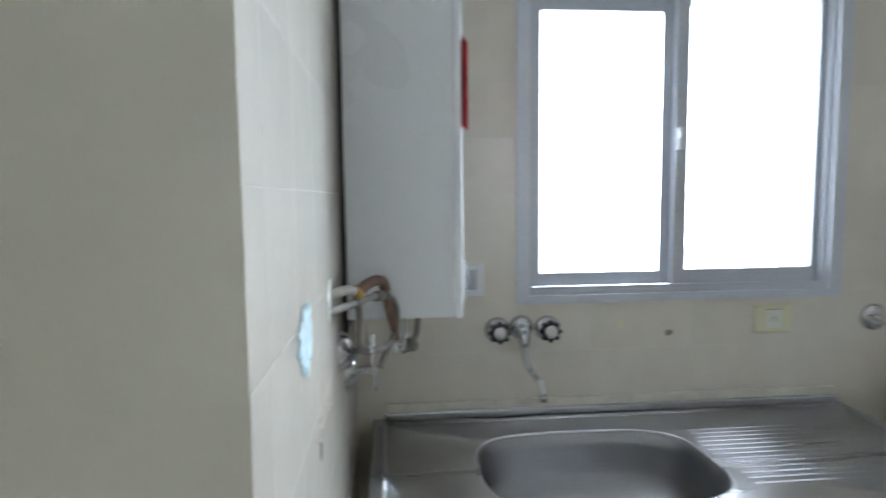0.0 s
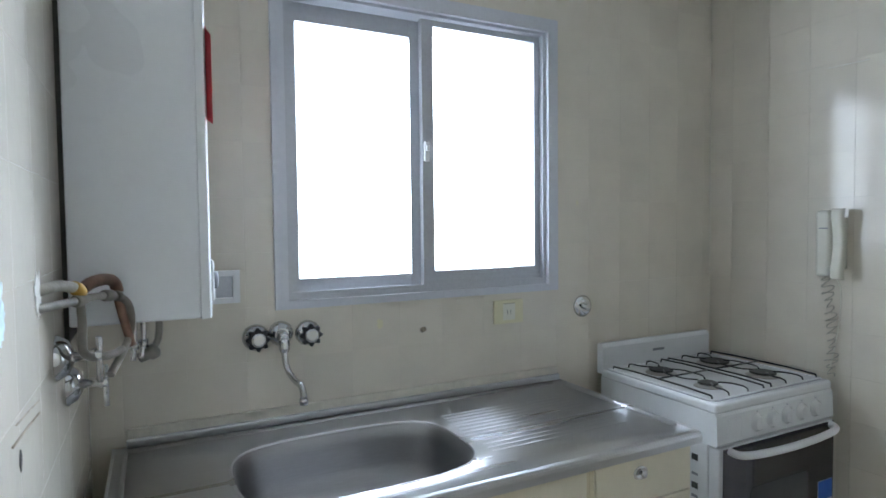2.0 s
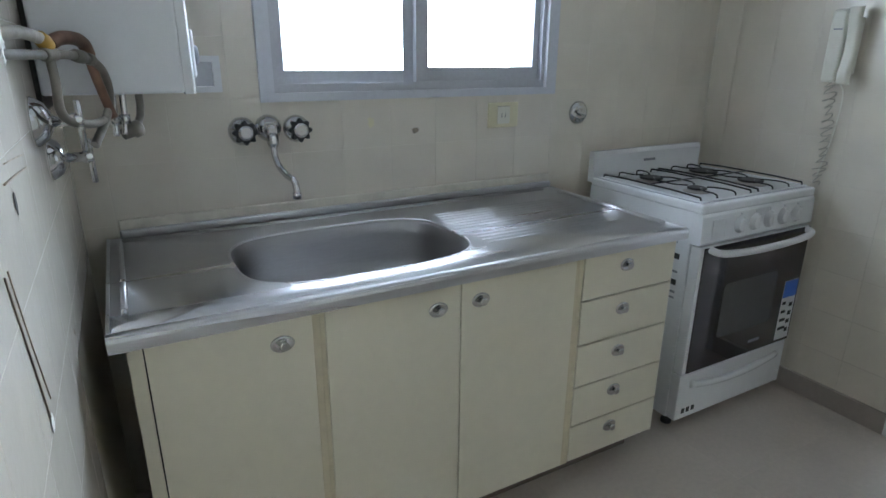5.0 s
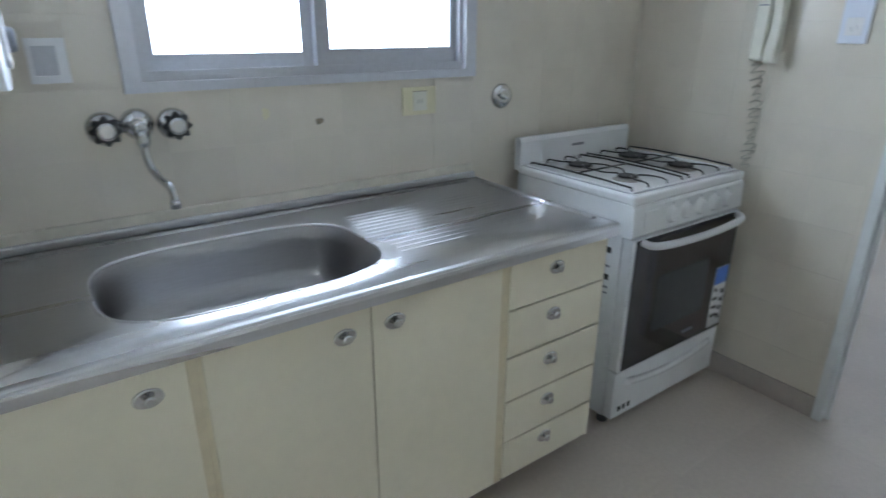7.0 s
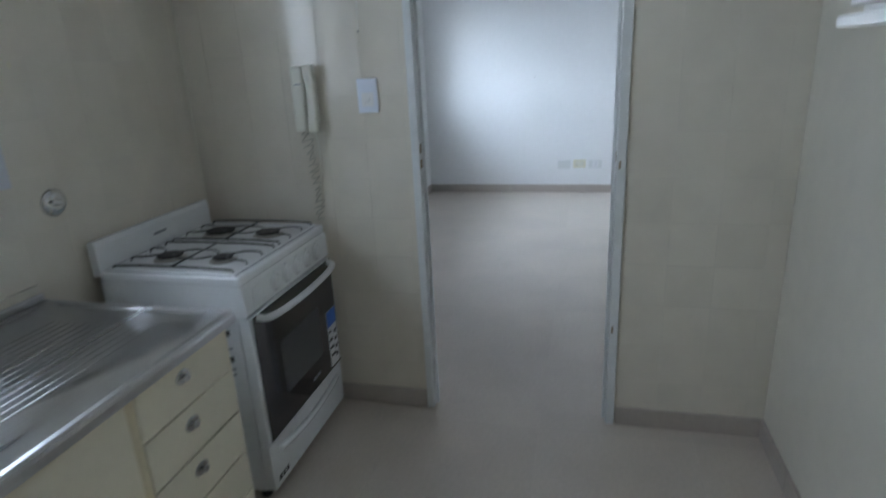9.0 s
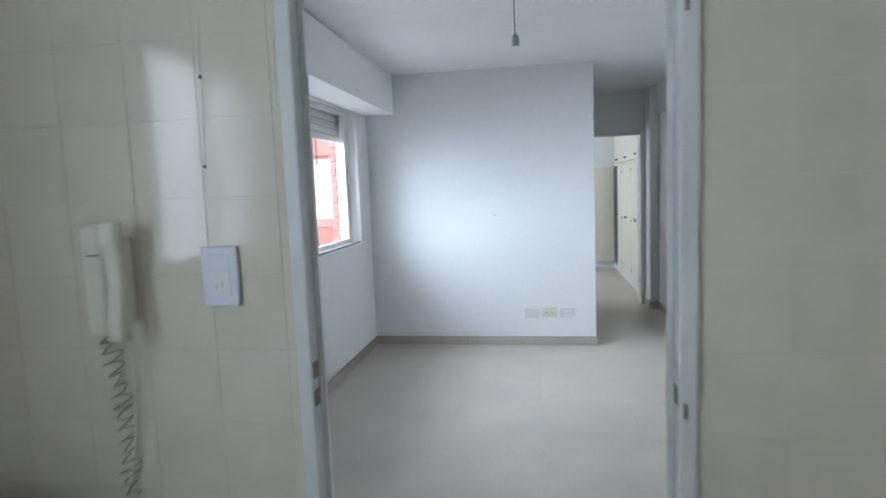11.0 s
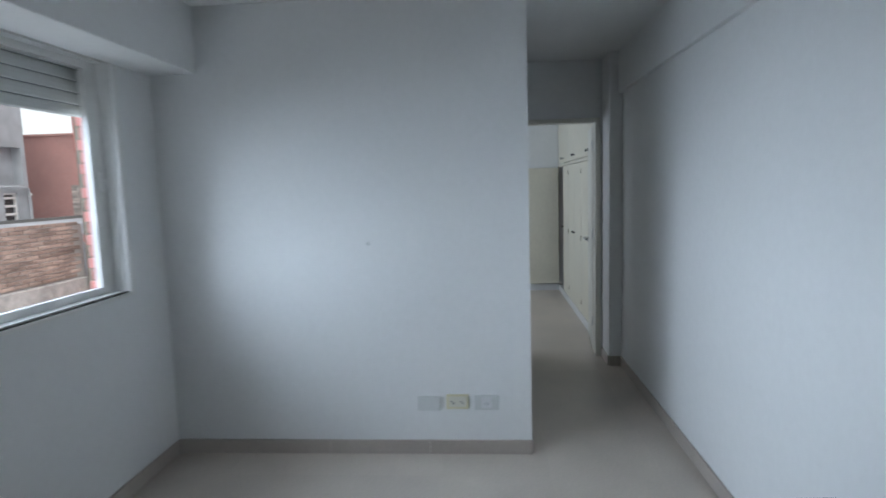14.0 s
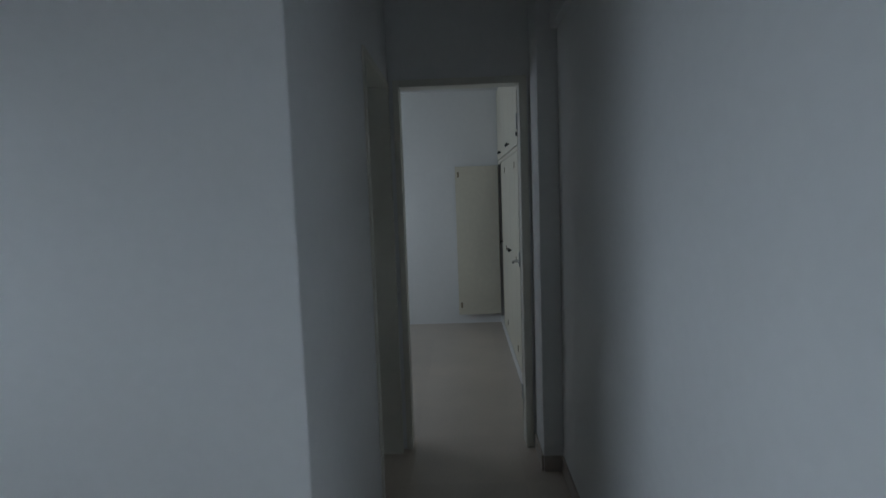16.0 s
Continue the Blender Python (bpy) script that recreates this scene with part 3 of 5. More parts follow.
    part("bead", rod([(x1 - 0.025, -0.10, TOP), (x1 - 0.025, y0 + 0.07, TOP)], 0.009, 8, smooth=0), M_STEEL, t)
    for k in range(13):
        y = -0.185 - k * 0.0265
        inset = 0.0 if 2 < k < 10 else 0.012
        start = 0.935 + inset
        part("drain_rib", rod([(start, y, TOP - 0.0027), (1.42 - 0.012 * (k % 2), y, TOP - 0.0027)], 0.0042, 6, smooth=0), M_STEEL, t)
    return t


def oval_knob(x, y, z, owner):
    """A chrome pull: an oval plate with a turned button on it."""
    plate = loft([[(x + a * math.cos(k * math.tau / 24), y - d, z + b * math.sin(k * math.tau / 24)) for k in range(24)] for a, b, d in ((0.026, 0.019, 0.0), (0.026, 0.019, 0.002), (0.022, 0.015, 0.004), (0.016, 0.010, 0.0025))])
    p = part("knob", plate, M_CHROME, owner, "oval chrome pull")
    part("button", turned((x + 0.001, y - 0.002, z), (x + 0.001, y - 0.018, z), [(0, 0.006), (0.35, 0.005), (0.6, 0.010), (0.85, 0.011), (1, 0.007)], 16), M_CHROME, p)


FRONT, BACK = -0.642, -0.03


def cabinet_carcass(name, x0, x1, label, bottom=0.118):
    c = thing(name, ((x0 + x1) / 2, -0.33, 0.0), label, "cabinet", "kitchen base cabinets")
    part("body", box((x0, FRONT + 0.018, bottom), (x1, BACK, 0.66)), M_CABEDGE, c)
    part("front_rail", box((x0, FRONT + 0.018, 0.66), (x1, FRONT + 0.04, TOP - 0.04)), M_CABEDGE, c)
    # thin dark sheet stands in for the shade between doors and drawers
    part("recess", box((x0 + 0.002, FRONT + 0.0172, bottom + 0.003), (x1 - 0.002, FRONT + 0.0178, TOP - 0.041)), M_GAPSHADE, c, "dark sheet painting the shade between the fronts")
    part("plinth", box((x0, FRONT + 0.10, 0.0), (x1, FRONT + 0.12, bottom)), M_PLINTH, c, "dark brown recessed plinth")
    return c


def cabinets():
    top = TOP - 0.039
    c = cabinet_carcass("base_cabinet", 0.058, 0.425, "cream laminate base cabinet with one door")
    d = part("door", box((0.086, FRONT, 0.122), (0.410, FRONT + 0.017, top - 0.002), 0.0015), M_CABINET, c)
    oval_knob(0.343, FRONT, 0.740, d)
    part("side_panel", box((0.056, FRONT + 0.004, 0.118), (0.083, FRONT + 0.03, top), 0.001), M_CABINET, c)
    part("post", box((0.4106, FRONT + 0.002, 0.118), (0.4262, FRONT + 0.03, top), 0.0004), M_CABEDGE, c)
    c = cabinet_carcass("base_cabinet", 0.427, 1.157, "cream laminate base cabinet with two doors")
    part("post", box((0.4266, FRONT + 0.002, 0.118), (0.4374, FRONT + 0.03, top), 0.0004), M_CABEDGE, c)
    d = part("door", box((0.438, FRONT, 0.122), (0.7805, FRONT + 0.017, top - 0.002), 0.0015), M_CABINET, c)
    oval_knob(0.718, FRONT, 0.739, d)
    d = part("door", box((0.7835, FRONT, 0.122), (1.148, FRONT + 0.017, top - 0.002), 0.0015), M_CABINET, c)
    oval_knob(0.839, FRONT, 0.741, d)
    part("post", box((1.1486, FRONT + 0.003, 0.118), (1.1586, FRONT + 0.03, top), 0.001), M_CABEDGE, c)
    c = cabinet_carcass("drawer_cabinet", 1.159, 1.534, "cream laminate cabinet with five drawers")
    part("post", box((1.159, FRONT + 0.003, 0.118), (1.1762, FRONT + 0.03, top), 0.001), M_CABEDGE, c)
    part("side_panel", box((1.5345, FRONT + 0.002, 0.118), (1.539, BACK, top)), M_CABINET, c)
    levels = (0.798, 0.664, 0.523, 0.385, 0.250, 0.122)
    for hi, lo in zip(levels, levels[1:]):
        d = part("drawer_front", box((1.177, FRONT - 0.001, lo + 0.003), (1.533, FRONT + 0.0165, hi - 0.003), 0.0015), M_CABINET, c)
        oval_knob(1.338, FRONT - 0.001, (hi + lo) / 2 + 0.02, d)


worktop()
cabinets()


# ---- kitchen: the stove ----
def stove():
    x0, x1, yf, yb, top = 1.724, 2.345, -0.578, -0.03, 0.866
    s = thing("gas_stove", ((x0 + x1) / 2, -0.3, 0.0), "white enamelled four-burner gas stove with dark oven door", "stove")
    part("body", box((x0 + 0.004, yf + 0.03, 0.05), (x1 - 0.004, yb - 0.02, top - 0.03), 0.004), M_ENAMEL, s)
    for x in (x0 + 0.05, x1 - 0.05):
        for y in (yf + 0.06, yb - 0.08):
            part("foot", turned((x, y, 0.0), (x, y, 0.052), [(0, 0.02), (0.3, 0.02), (0.4, 0.012), (1, 0.012)], 14), M_BLACKPLASTIC, s)
    hob = box((x0, yf - 0.004, top - 0.034), (x1, yb - 0.024, top), 0.010, segments=3)
    h = part("cooktop", hob, M_ENAMEL, s)
    part("cooktop_rim", wall_rim(x0 + 0.018, x1 - 0.018, yf + 0.022, yb - 0.045, top, 0.006, 0.012), M_ENAMEL, h)
    guard = loft([[(x, y, z) for y, z in ((yb - 0.030, top - 0.02), (yb - 0.032, top + 0.085), (yb - 0.022, top + 0.10), (yb - 0.006, top + 0.10), (yb, top + 0.09), (yb, top - 0.02))] for x in (x0 + 0.004, x1 - 0.004)], smooth=False)
    g = part("backguard", guard, M_ENAMEL, s)
    xm = (x0 + x1) / 2
    part("maker_mark", box((xm - 0.035, yb - 0.0335, top + 0.045), (xm + 0.03, yb - 0.0322, top + 0.055)), M_GREYINK, g, "small grey printed mark")
    # grates: two frames of bent rod, each over two burners
    seam = [(xm + a, (2 * yf + 2 * yb - 0.028) / 4 + b, top + 0.0004) for a, b in arc_rect(0.297, 0.248, 0.03)]
    part("seam", rod(seam + seam[:1], 0.0016, 6, smooth=0), M_GREYINK, h, "dark seam round the cooktop tray")
    for gx in (x0 + 0.160, x1 - 0.160):
        bm = bmesh.new()
        w, d, z = 0.130, 0.226, top + 0.019
        cy = (yf + yb) / 2 - 0.014
        for dx in (-w, w):
            rod([(gx + dx, cy - d, top + 0.002), (gx + dx, cy - d + 0.004, z), (gx + dx, cy + d - 0.004, z), (gx + dx, cy + d, top + 0.002)], 0.0034, 8, bm)
        rod([(gx - w, cy, z), (gx + w, cy, z)], 0.0032, 6, bm, 0)
        for dx in (-0.048, 0.048):
            for e in (-1, 1):
                rod([(gx + dx, cy + e * d, top + 0.002), (gx + dx, cy + e * (d - 0.004), z), (gx + dx, cy + e * 0.165, z), (gx + dx * 0.35, cy + e * 0.132, z)], 0.0030, 6, bm)
                rod([(gx + dx, cy, z), (gx + dx, cy + e * 0.045, z), (gx + dx * 0.35, cy + e * 0.078, z)], 0.0030, 6, bm)
        part("grate", bm, M_BLACK, s, "black wire pan grate")
        for dy, r in ((-0.105, 0.046 if gx > xm else 0.034), (0.105, 0.056 if gx > xm else 0.044)):
            b = part("burner", turned((gx, cy + dy, top), (gx, cy + dy, top + 0.010), [(0, r + 0.014), (0.4, r + 0.010), (0.5, r - 0.004), (1, r - 0.004)], 24), M_BURNERRING, s, "dull metal burner ring")
            part("burner_cap", turned((gx, cy + dy, top + 0.0102), (gx, cy + dy, top + 0.0165), [(0, r), (0.6, r), (1, r - 0.006)], 24), M_BURNER, b, "black burner cap")
    # control panel with five knobs
    panel = loft([[(x, y, z) for y, z in ((yf + 0.03, 0.728), (yf - 0.004, 0.728), (yf - 0.010, 0.736), (yf - 0.006, 0.825), (yf, 0.834), (yf + 0.03, 0.834))] for x in (x0, x1)], smooth=False)
    p = part("control_panel", panel, M_ENAMEL, s)
    for k in range(5):
        x, z = x0 + 0.195 + k * 0.080, 0.780
        kn = part("knob", turned((x, yf - 0.0075, z), (x, yf - 0.024, z), [(0, 0.031), (0.18, 0.031), (0.3, 0.0245), (0.85, 0.0235), (1, 0.021)], 28), M_ENAMEL, p, "round white control knob")
        part("grip", box((x - 0.003, yf - 0.0252, z - 0.019), (x + 0.003, yf - 0.0235, z + 0.019), 0.0008), M_ENAMEL, kn)
        part("scale_mark", box((x - 0.0025, yf - 0.0095, z + 0.036), (x + 0.0025, yf - 0.0068, z + 0.040)), M_ALU, p)
    part("light_button", box((x0 + 0.05, yf - 0.0115, 0.747), (x0 + 0.115, yf - 0.0078, 0.812), 0.002), M_ENAMEL, p)
    # oven door
    d = part("oven_door", box((x0 + 0.006, yf - 0.012, 0.246), (x1 - 0.002, yf + 0.028, 0.723), 0.004), M_ENAMEL, s)
    part("door_glass", box((x0 + 0.022, yf - 0.016, 0.250), (x1 - 0.006, yf - 0.0125, 0.720), 0.001), M_OVENGLASS, d, "smoked dark glass")
    ring = [(xm + a, yf - 0.0168, 0.465 + b) for a, b in arc_rect(0.155, 0.105, 0.02)]
    ring2 = [(xm + a, yf - 0.0163, 0.465 + b) for a, b in arc_rect(0.155, 0.105, 0.02)]
    part("oven_window", loft([ring2, ring], smooth=False), M_OVENINNER, d, "grey see-through oven window")
    hz = 0.700
    bar = rod([(x0 + 0.05, yf - 0.014, hz + 0.012), (x0 + 0.055, yf - 0.046, hz + 0.006), (x0 + 0.14, yf - 0.056, hz - 0.002), (xm, yf - 0.060, hz - 0.006), (x1 - 0.12, yf - 0.056, hz - 0.002), (x1 - 0.035, yf - 0.046, hz + 0.006), (x1 - 0.03, yf - 0.014, hz + 0.012)], 0.0125, 12, smooth=2)
    part("handle", bar, M_PLASTIC, d, "bowed white door handle")
    part("maker_mark", box((xm + 0.045, yf - 0.0168, 0.292), (xm + 0.11, yf - 0.0162, 0.304)), M_GREYINK, d, "small grey printed mark")
    # drawer below with a bowed grip
    w = part("warming_drawer", box((x0 + 0.004, yf - 0.010, 0.055), (x1 - 0.002, yf + 0.028, 0.240), 0.004), M_ENAMEL, s)
    grip = loft([[(x0 + 0.06 + (x1 - x0 - 0.12) * k / 20, yf - 0.010 - d, z + 0.028 * (2 * k / 20 - 1) ** 2) for d, z in ((0.0, 0.150), (0.012, 0.158), (0.014, 0.172), (0.0, 0.182))] for k in range(21)])
    part("grip", grip, M_ENAMEL, w)
    # labels
    e = part("energy_label", box((x1 - 0.098, yf - 0.0172, 0.262), (x1 - 0.014, yf - 0.0161, 0.512)), M_PAPER, d, "white energy label with blue head")
    part("label_head", box((x1 - 0.097, yf - 0.0180, 0.442), (x1 - 0.015, yf - 0.0172, 0.511)), M_BLUE, e, "blue printed head")
    for k in range(4):
        part("label_bar", box((x1 - 0.09, yf - 0.0180, 0.412 - k * 0.036), (x1 - 0.07 + 0.008 * k, yf - 0.0172, 0.424 - k * 0.036)), M_INK, e)
        part("label_bar", box((x1 - 0.045, yf - 0.0180, 0.398 - k * 0.036), (x1 - 0.025, yf - 0.0172, 0.415 - k * 0.036)), M_INK, e)
    lx = x0 + 0.003
    for k, (y, z, h) in enumerate(((-0.50, 0.66, 0.02), (-0.50, 0.61, 0.008), (-0.50, 0.565, 0.02), (-0.50, 0.535, 0.008), (-0.50, 0.515, 0.006))):
        part("label_bar", box((lx - 0.0006, y - 0.012, z), (lx + 0.002, y + 0.012, z + h)), M_INK if h > 0.01 else M_GREYINK, s)
        part("label_bar", box((lx - 0.0006, y + 0.028, z - 0.004), (lx + 0.002, y + 0.060, z + h * 0.6)), M_GREYINK, s)
    for k in range(3):
        part("label_bar", box((x0 + 0.035 + k * 0.026, yf - 0.0108, 0.078), (x0 + 0.052 + k * 0.026, yf - 0.0099, 0.098)), M_INK, w)
    word = bpy.data.curves.new("printed_word", "FONT")
    word.body, word.size, word.extrude = "Energía", 0.022, 0.0002
    t = new("printed_word", word)
    t.data.materials.append(M_GREYINK)
    t.parent = s
    t.matrix_basis = Matrix.Translation(Vector((lx - 0.0006, -0.435, 0.715)) - BASE[s]) @ Euler((radians(90), 0, radians(-90))).to_matrix().to_4x4()


def arc_rect(hx, hy, r, n=6):
    pts = []
    for cx, cy, a0 in ((hx - r, hy - r, 0), (r - hx, hy - r, 90), (r - hx, r - hy, 180), (hx - r, r - hy, 270)):
        for k in range(n + 1):
            a = radians(a0 + 90 * k / n)
            pts.append((cx + r * math.cos(a), cy + r * math.sin(a)))
    return pts


def wall_rim(x0, x1, y0, y1, z, h, w):
    bm = bmesh.new()
    for lo, hi in (((x0, y0), (x1, y0 + w)), ((x0, y1 - w), (x1, y1)), ((x0, y0 + w), (x0 + w, y1 - w)), ((x1 - w, y0 + w), (x1, y1 - w))):
        box((*lo, z - 0.001), (*hi, z + h), 0.002, bm, 1)
    return bm


stove()


# ---- kitchen: taps, valves and pipes ----
def wall_tap():
    t = thing("wall_tap", (0.50, 0.0, 1.12), "chrome two-handle wall tap with a swan-neck spout", "tap")
    for x in (0.428, 0.585):
        part("rosette", turned((x, 0.0, 1.122), (x, -0.022, 1.122), [(0, 0.040), (0.3, 0.040), (0.8, 0.030), (1, 0.018)], 24), M_CHROME, t)
        rings = []
        for d, grow in ((0.034, 0.86), (0.038, 1.0), (0.056, 1.0), (0.060, 0.86)):
            rings.append([(x + (0.031 + 0.0045 * math.cos(8 * k * math.tau / 64)) * grow * math.cos(k * math.tau / 64), -d, 1.122 + (0.031 + 0.0045 * math.cos(8 * k * math.tau / 64)) * grow * math.sin(k * math.tau / 64)) for k in range(64)])
        part("stem", turned((x, -0.018, 1.122), (x, -0.036, 1.122), [(0, 0.013), (1, 0.013)], 16), M_CHROME, t)
        h = part("handle", loft(rings), M_BLACKPLASTIC, t, "black ribbed tap handle")
        part("cap", turned((x, -0.059, 1.122), (x, -0.066, 1.122), [(0, 0.022), (0.6, 0.021), (1, 0.015)], 24), M_CHROME, h, "chrome button")
    part("rosette", turned((0.502, 0.0, 1.128), (0.502, -0.03, 1.128), [(0, 0.038), (0.3, 0.038), (0.7, 0.030), (1, 0.02)], 24), M_CHROME, t)
    part("spout_base", turned((0.502, -0.02, 1.128), (0.502, -0.062, 1.122), [(0, 0.015), (0.5, 0.017), (0.9, 0.017), (1, 0.011)], 18), M_CHROME, t)
    part("nut", turned((0.502, -0.052, 1.118), (0.502, -0.056, 1.078), [(0, 0.014), (0.3, 0.016), (0.75, 0.016), (1, 0.012)], 6), M_CHROME, t)
    part("spout", rod([(0.502, -0.055, 1.09), (0.502, -0.060, 1.052), (0.508, -0.080, 1.022), (0.520, -0.125, 1.002), (0.528, -0.155, 1.000), (0.531, -0.167, 0.978), (0.531, -0.167, 0.962)], 0.0095, 14, smooth=2), M_CHROME, t)
    part("nozzle", turned((0.531, -0.167, 0.965), (0.531, -0.167, 0.946), [(0, 0.0105), (0.2, 0.013), (1, 0.012)], 16), M_CHROME, t)

    t.location += Vector((-0.012, 0, -0.011))


def gas_cock():
    t = thing("gas_cock", (1.69, 0.0, 1.12), "chrome wall gas cock with a turning lever", "gas cock")
    part("rosette", turned((1.69, 0.0, 1.12), (1.69, -0.020, 1.12), [(0, 0.044), (0.25, 0.044), (0.8, 0.035), (1, 0.022)], 28), M_CHROME, t)
    part("stem", turned((1.69, -0.018, 1.12), (1.69, -0.036, 1.12), [(0, 0.012), (1, 0.010)], 12), M_CHROME, t)
    lever = box((1.655, -0.042, 1.112), (1.70, -0.034, 1.126), 0.003)
    bmesh.ops.rotate(lever, cent=(1.69, -0.04, 1.12), matrix=Matrix.Rotation(radians(20), 3, "Y"), verts=lever.verts[:])
    part("lever", lever, M_CHROME, t)
    t.location += Vector((-0.015, 0, -0.005))


def water_heater():
    t = thing("water_heater", (0.13, -0.28, 1.25), "white wall-hung gas water heater with a red sticker", "water heater")
    x0, x1, y0, y1, z0, z1 = -0.010, 0.236, -0.445, -0.10, 1.246, 1.962
    # dark plate added to paint the shade in the gap at the wall
    part("back_plate", box((KX0 + 0.001, y0 + 0.004, z0 - 0.03), (-0.0105, y1 - 0.01, z1 + 0.005)), M_GAPSHADE, t, "dark plate painting the shade behind the heater")
    part("casing", box((x0, y0, z0), (x1, y1, z1), 0.005, segments=3), M_HEATERBODY, t)
    lip = loft([[(x, y, z) for x, y in arc_path] for z, arc_path in ((z0 - 0.002, [(x1, y0 - 0.001), (x1 + 0.018, y0 + 0.006), (x1 + 0.024, y0 + 0.03), (x1 + 0.024, y1 - 0.03), (x1 + 0.018, y1 - 0.006), (x1, y1 + 0.001)]), (z1 + 0.002, [(x1, y0 - 0.001), (x1 + 0.018, y0 + 0.006), (x1 + 0.024, y0 + 0.03), (x1 + 0.024, y1 - 0.03), (x1 + 0.018, y1 - 0.006), (x1, y1 + 0.001)]))], smooth=False)
    cover = part("front_cover", lip, M_ENAMEL, t)
    part("sticker", box((x1 + 0.0245, y0 + 0.03, 1.69), (x1 + 0.0262, y0 + 0.13, 1.89)), M_RED, cover, "red paper sticker")
    part("sticker", loft([[(x1 + 0.0245, y0 + 0.03 + 0.0012 * k, 1.685), (x1 + 0.034, y0 + 0.005 + 0.0012 * k, 1.672), (x1 + 0.034, y0 + 0.005 + 0.0012 * k, 1.865), (x1 + 0.0245, y0 + 0.03 + 0.0012 * k, 1.888)] for k in (0, 1)], smooth=False), M_RED, cover, "curled edge of the red sticker")
    part("control_bezel", box((x1 + 0.0242, y0 + 0.05, 1.275), (x1 + 0.033, y1 - 0.06, 1.37), 0.004), M_PLASTIC, cover)
    part("control_knob", turned((x1 + 0.033, y0 + 0.11, 1.32), (x1 + 0.046, y0 + 0.11, 1.32), [(0, 0.022), (0.8, 0.020), (1, 0.016)], 20), M_GREYINK, cover, "grey control knob")
    part("flue", turned((0.14, -0.27, z1 - 0.004), (0.14, -0.27, CEIL - 0.002), [(0, 0.052), (1, 0.052)], 28), M_HEATERBODY, t, "white round flue pipe")
    return t


def heater_pipes():
    def valve(y, z, label):
        v = thing("stop_valve", (0.0, y, z), label, "valve", "chrome stop valves under the water heater")
        part("rosette", turned((0.0, y, z), (0.030, y, z), [(0, 0.042), (0.15, 0.042), (0.7, 0.031), (1, 0.015)], 24), M_CHROME, v)
        part("stem", turned((0.025, y, z), (0.075, y, z), [(0, 0.010), (0.6, 0.009), (0.7, 0.013), (1, 0.011)], 14), M_CHROME, v)
        part("cross_handle", rod([(0.07, y - 0.004, z + 0.034), (0.07, y + 0.004, z - 0.052)], 0.0055, 10, smooth=0), M_CHROME, v)
        part("cross_arm", rod([(0.07, y - 0.028, z + 0.004), (0.07, y + 0.028, z - 0.004)], 0.005, 10, smooth=0), M_CHROME, v)

        v.location.x = KX0

    valve(-0.575, 1.212, "chrome stop valve with a round rosette on the wall")
    valve(-0.44, 1.13, "chrome stop valve set lower on the wall")
    p = thing("gas_pipe", (0.000, -0.70, 1.33), "old painted gas pipe with elbows under the heater", "pipe")
    part("elbow", rod([(-0.01, -0.712, 1.344), (0.006, -0.702, 1.350), (0.022, -0.666, 1.351), (0.040, -0.628, 1.342)], 0.0095, 12, smooth=2), M_OLDPAINT, p, "pipe stub crusted with cream paint")
    part("tape", turned((0.037, -0.634, 1.345), (0.047, -0.612, 1.332), [(0, 0.011), (0.5, 0.0125), (1, 0.010)], 14), M_YELLOWTAPE, p, "yellow sealing tape")
    part("tube", rod([(-0.01, -0.738, 1.320), (0.043, -0.622, 1.319), (0.066, -0.572, 1.320), (0.085, -0.532, 1.316), (0.106, -0.486, 1.306), (0.117, -0.464, 1.285), (0.120, -0.460, 1.250), (0.114, -0.472, 1.222), (0.100, -0.494, 1.192), (0.082, -0.535, 1.163)], 0.0075, 12, smooth=2), M_PIPE, p)
    part("coupling", turned((0.076, -0.552, 1.3185), (0.089, -0.524, 1.315), [(0, 0.0095), (0.1, 0.0115), (0.9, 0.0115), (1, 0.0095)], 8), M_PIPE, p)
    part("coupling", turned((0.094, -0.514, 1.313), (0.100, -0.500, 1.310), [(0, 0.0095), (0.2, 0.0105), (0.8, 0.0105), (1, 0.0095)], 12), M_PIPE, p)
    part("tee", turned((0.038, -0.634, 1.319), (0.052, -0.602, 1.320), [(0, 0.0095), (0.1, 0.011), (0.9, 0.011), (1, 0.0095)], 12), M_PIPE, p)
    part("tube", rod([(0.045, -0.616, 1.316), (0.047, -0.614, 1.275), (0.044, -0.620, 1.240), (0.048, -0.610, 1.220), (0.060, -0.584, 1.208), (0.088, -0.522, 1.199), (0.102, -0.492, 1.203)], 0.0075, 12, smooth=2), M_PIPE, p)
    q = thing("copper_pipe", (0.05, -0.58, 1.345), "brown tarnished pipe feeding the water heater", "pipe")
    part("elbow", rod([(0.040, -0.580, 1.336), (0.052, -0.562, 1.346), (0.072, -0.515, 1.348), (0.086, -0.486, 1.340), (0.090, -0.478, 1.318)], 0.0115, 12, smooth=2), M_COPPER, q)
    part("tube", rod([(0.089, -0.480, 1.322), (0.093, -0.476, 1.290), (0.104, -0.474, 1.240), (0.113, -0.470, 1.205)], 0.0085, 12, smooth=1), M_COPPER, q)
    r = thing("water_pipes", (0.089, -0.40, 1.2), "short chrome water pipes under the heater", "pipe")
    part("tube", rod([(0.105, -0.420, 1.256), (0.103, -0.425, 1.20), (0.100, -0.430, 1.165)], 0.006, 12), M_CHROME, r)
    part("tube", rod([(0.122, -0.405, 1.256), (0.120, -0.408, 1.20), (0.116, -0.415, 1.165)], 0.006, 12), M_CHROME, r)
    part("tube", rod([(0.152, -0.38, 1.256), (0.152, -0.385, 1.205), (0.140, -0.40, 1.180)], 0.0075, 12), M_PIPE, r)
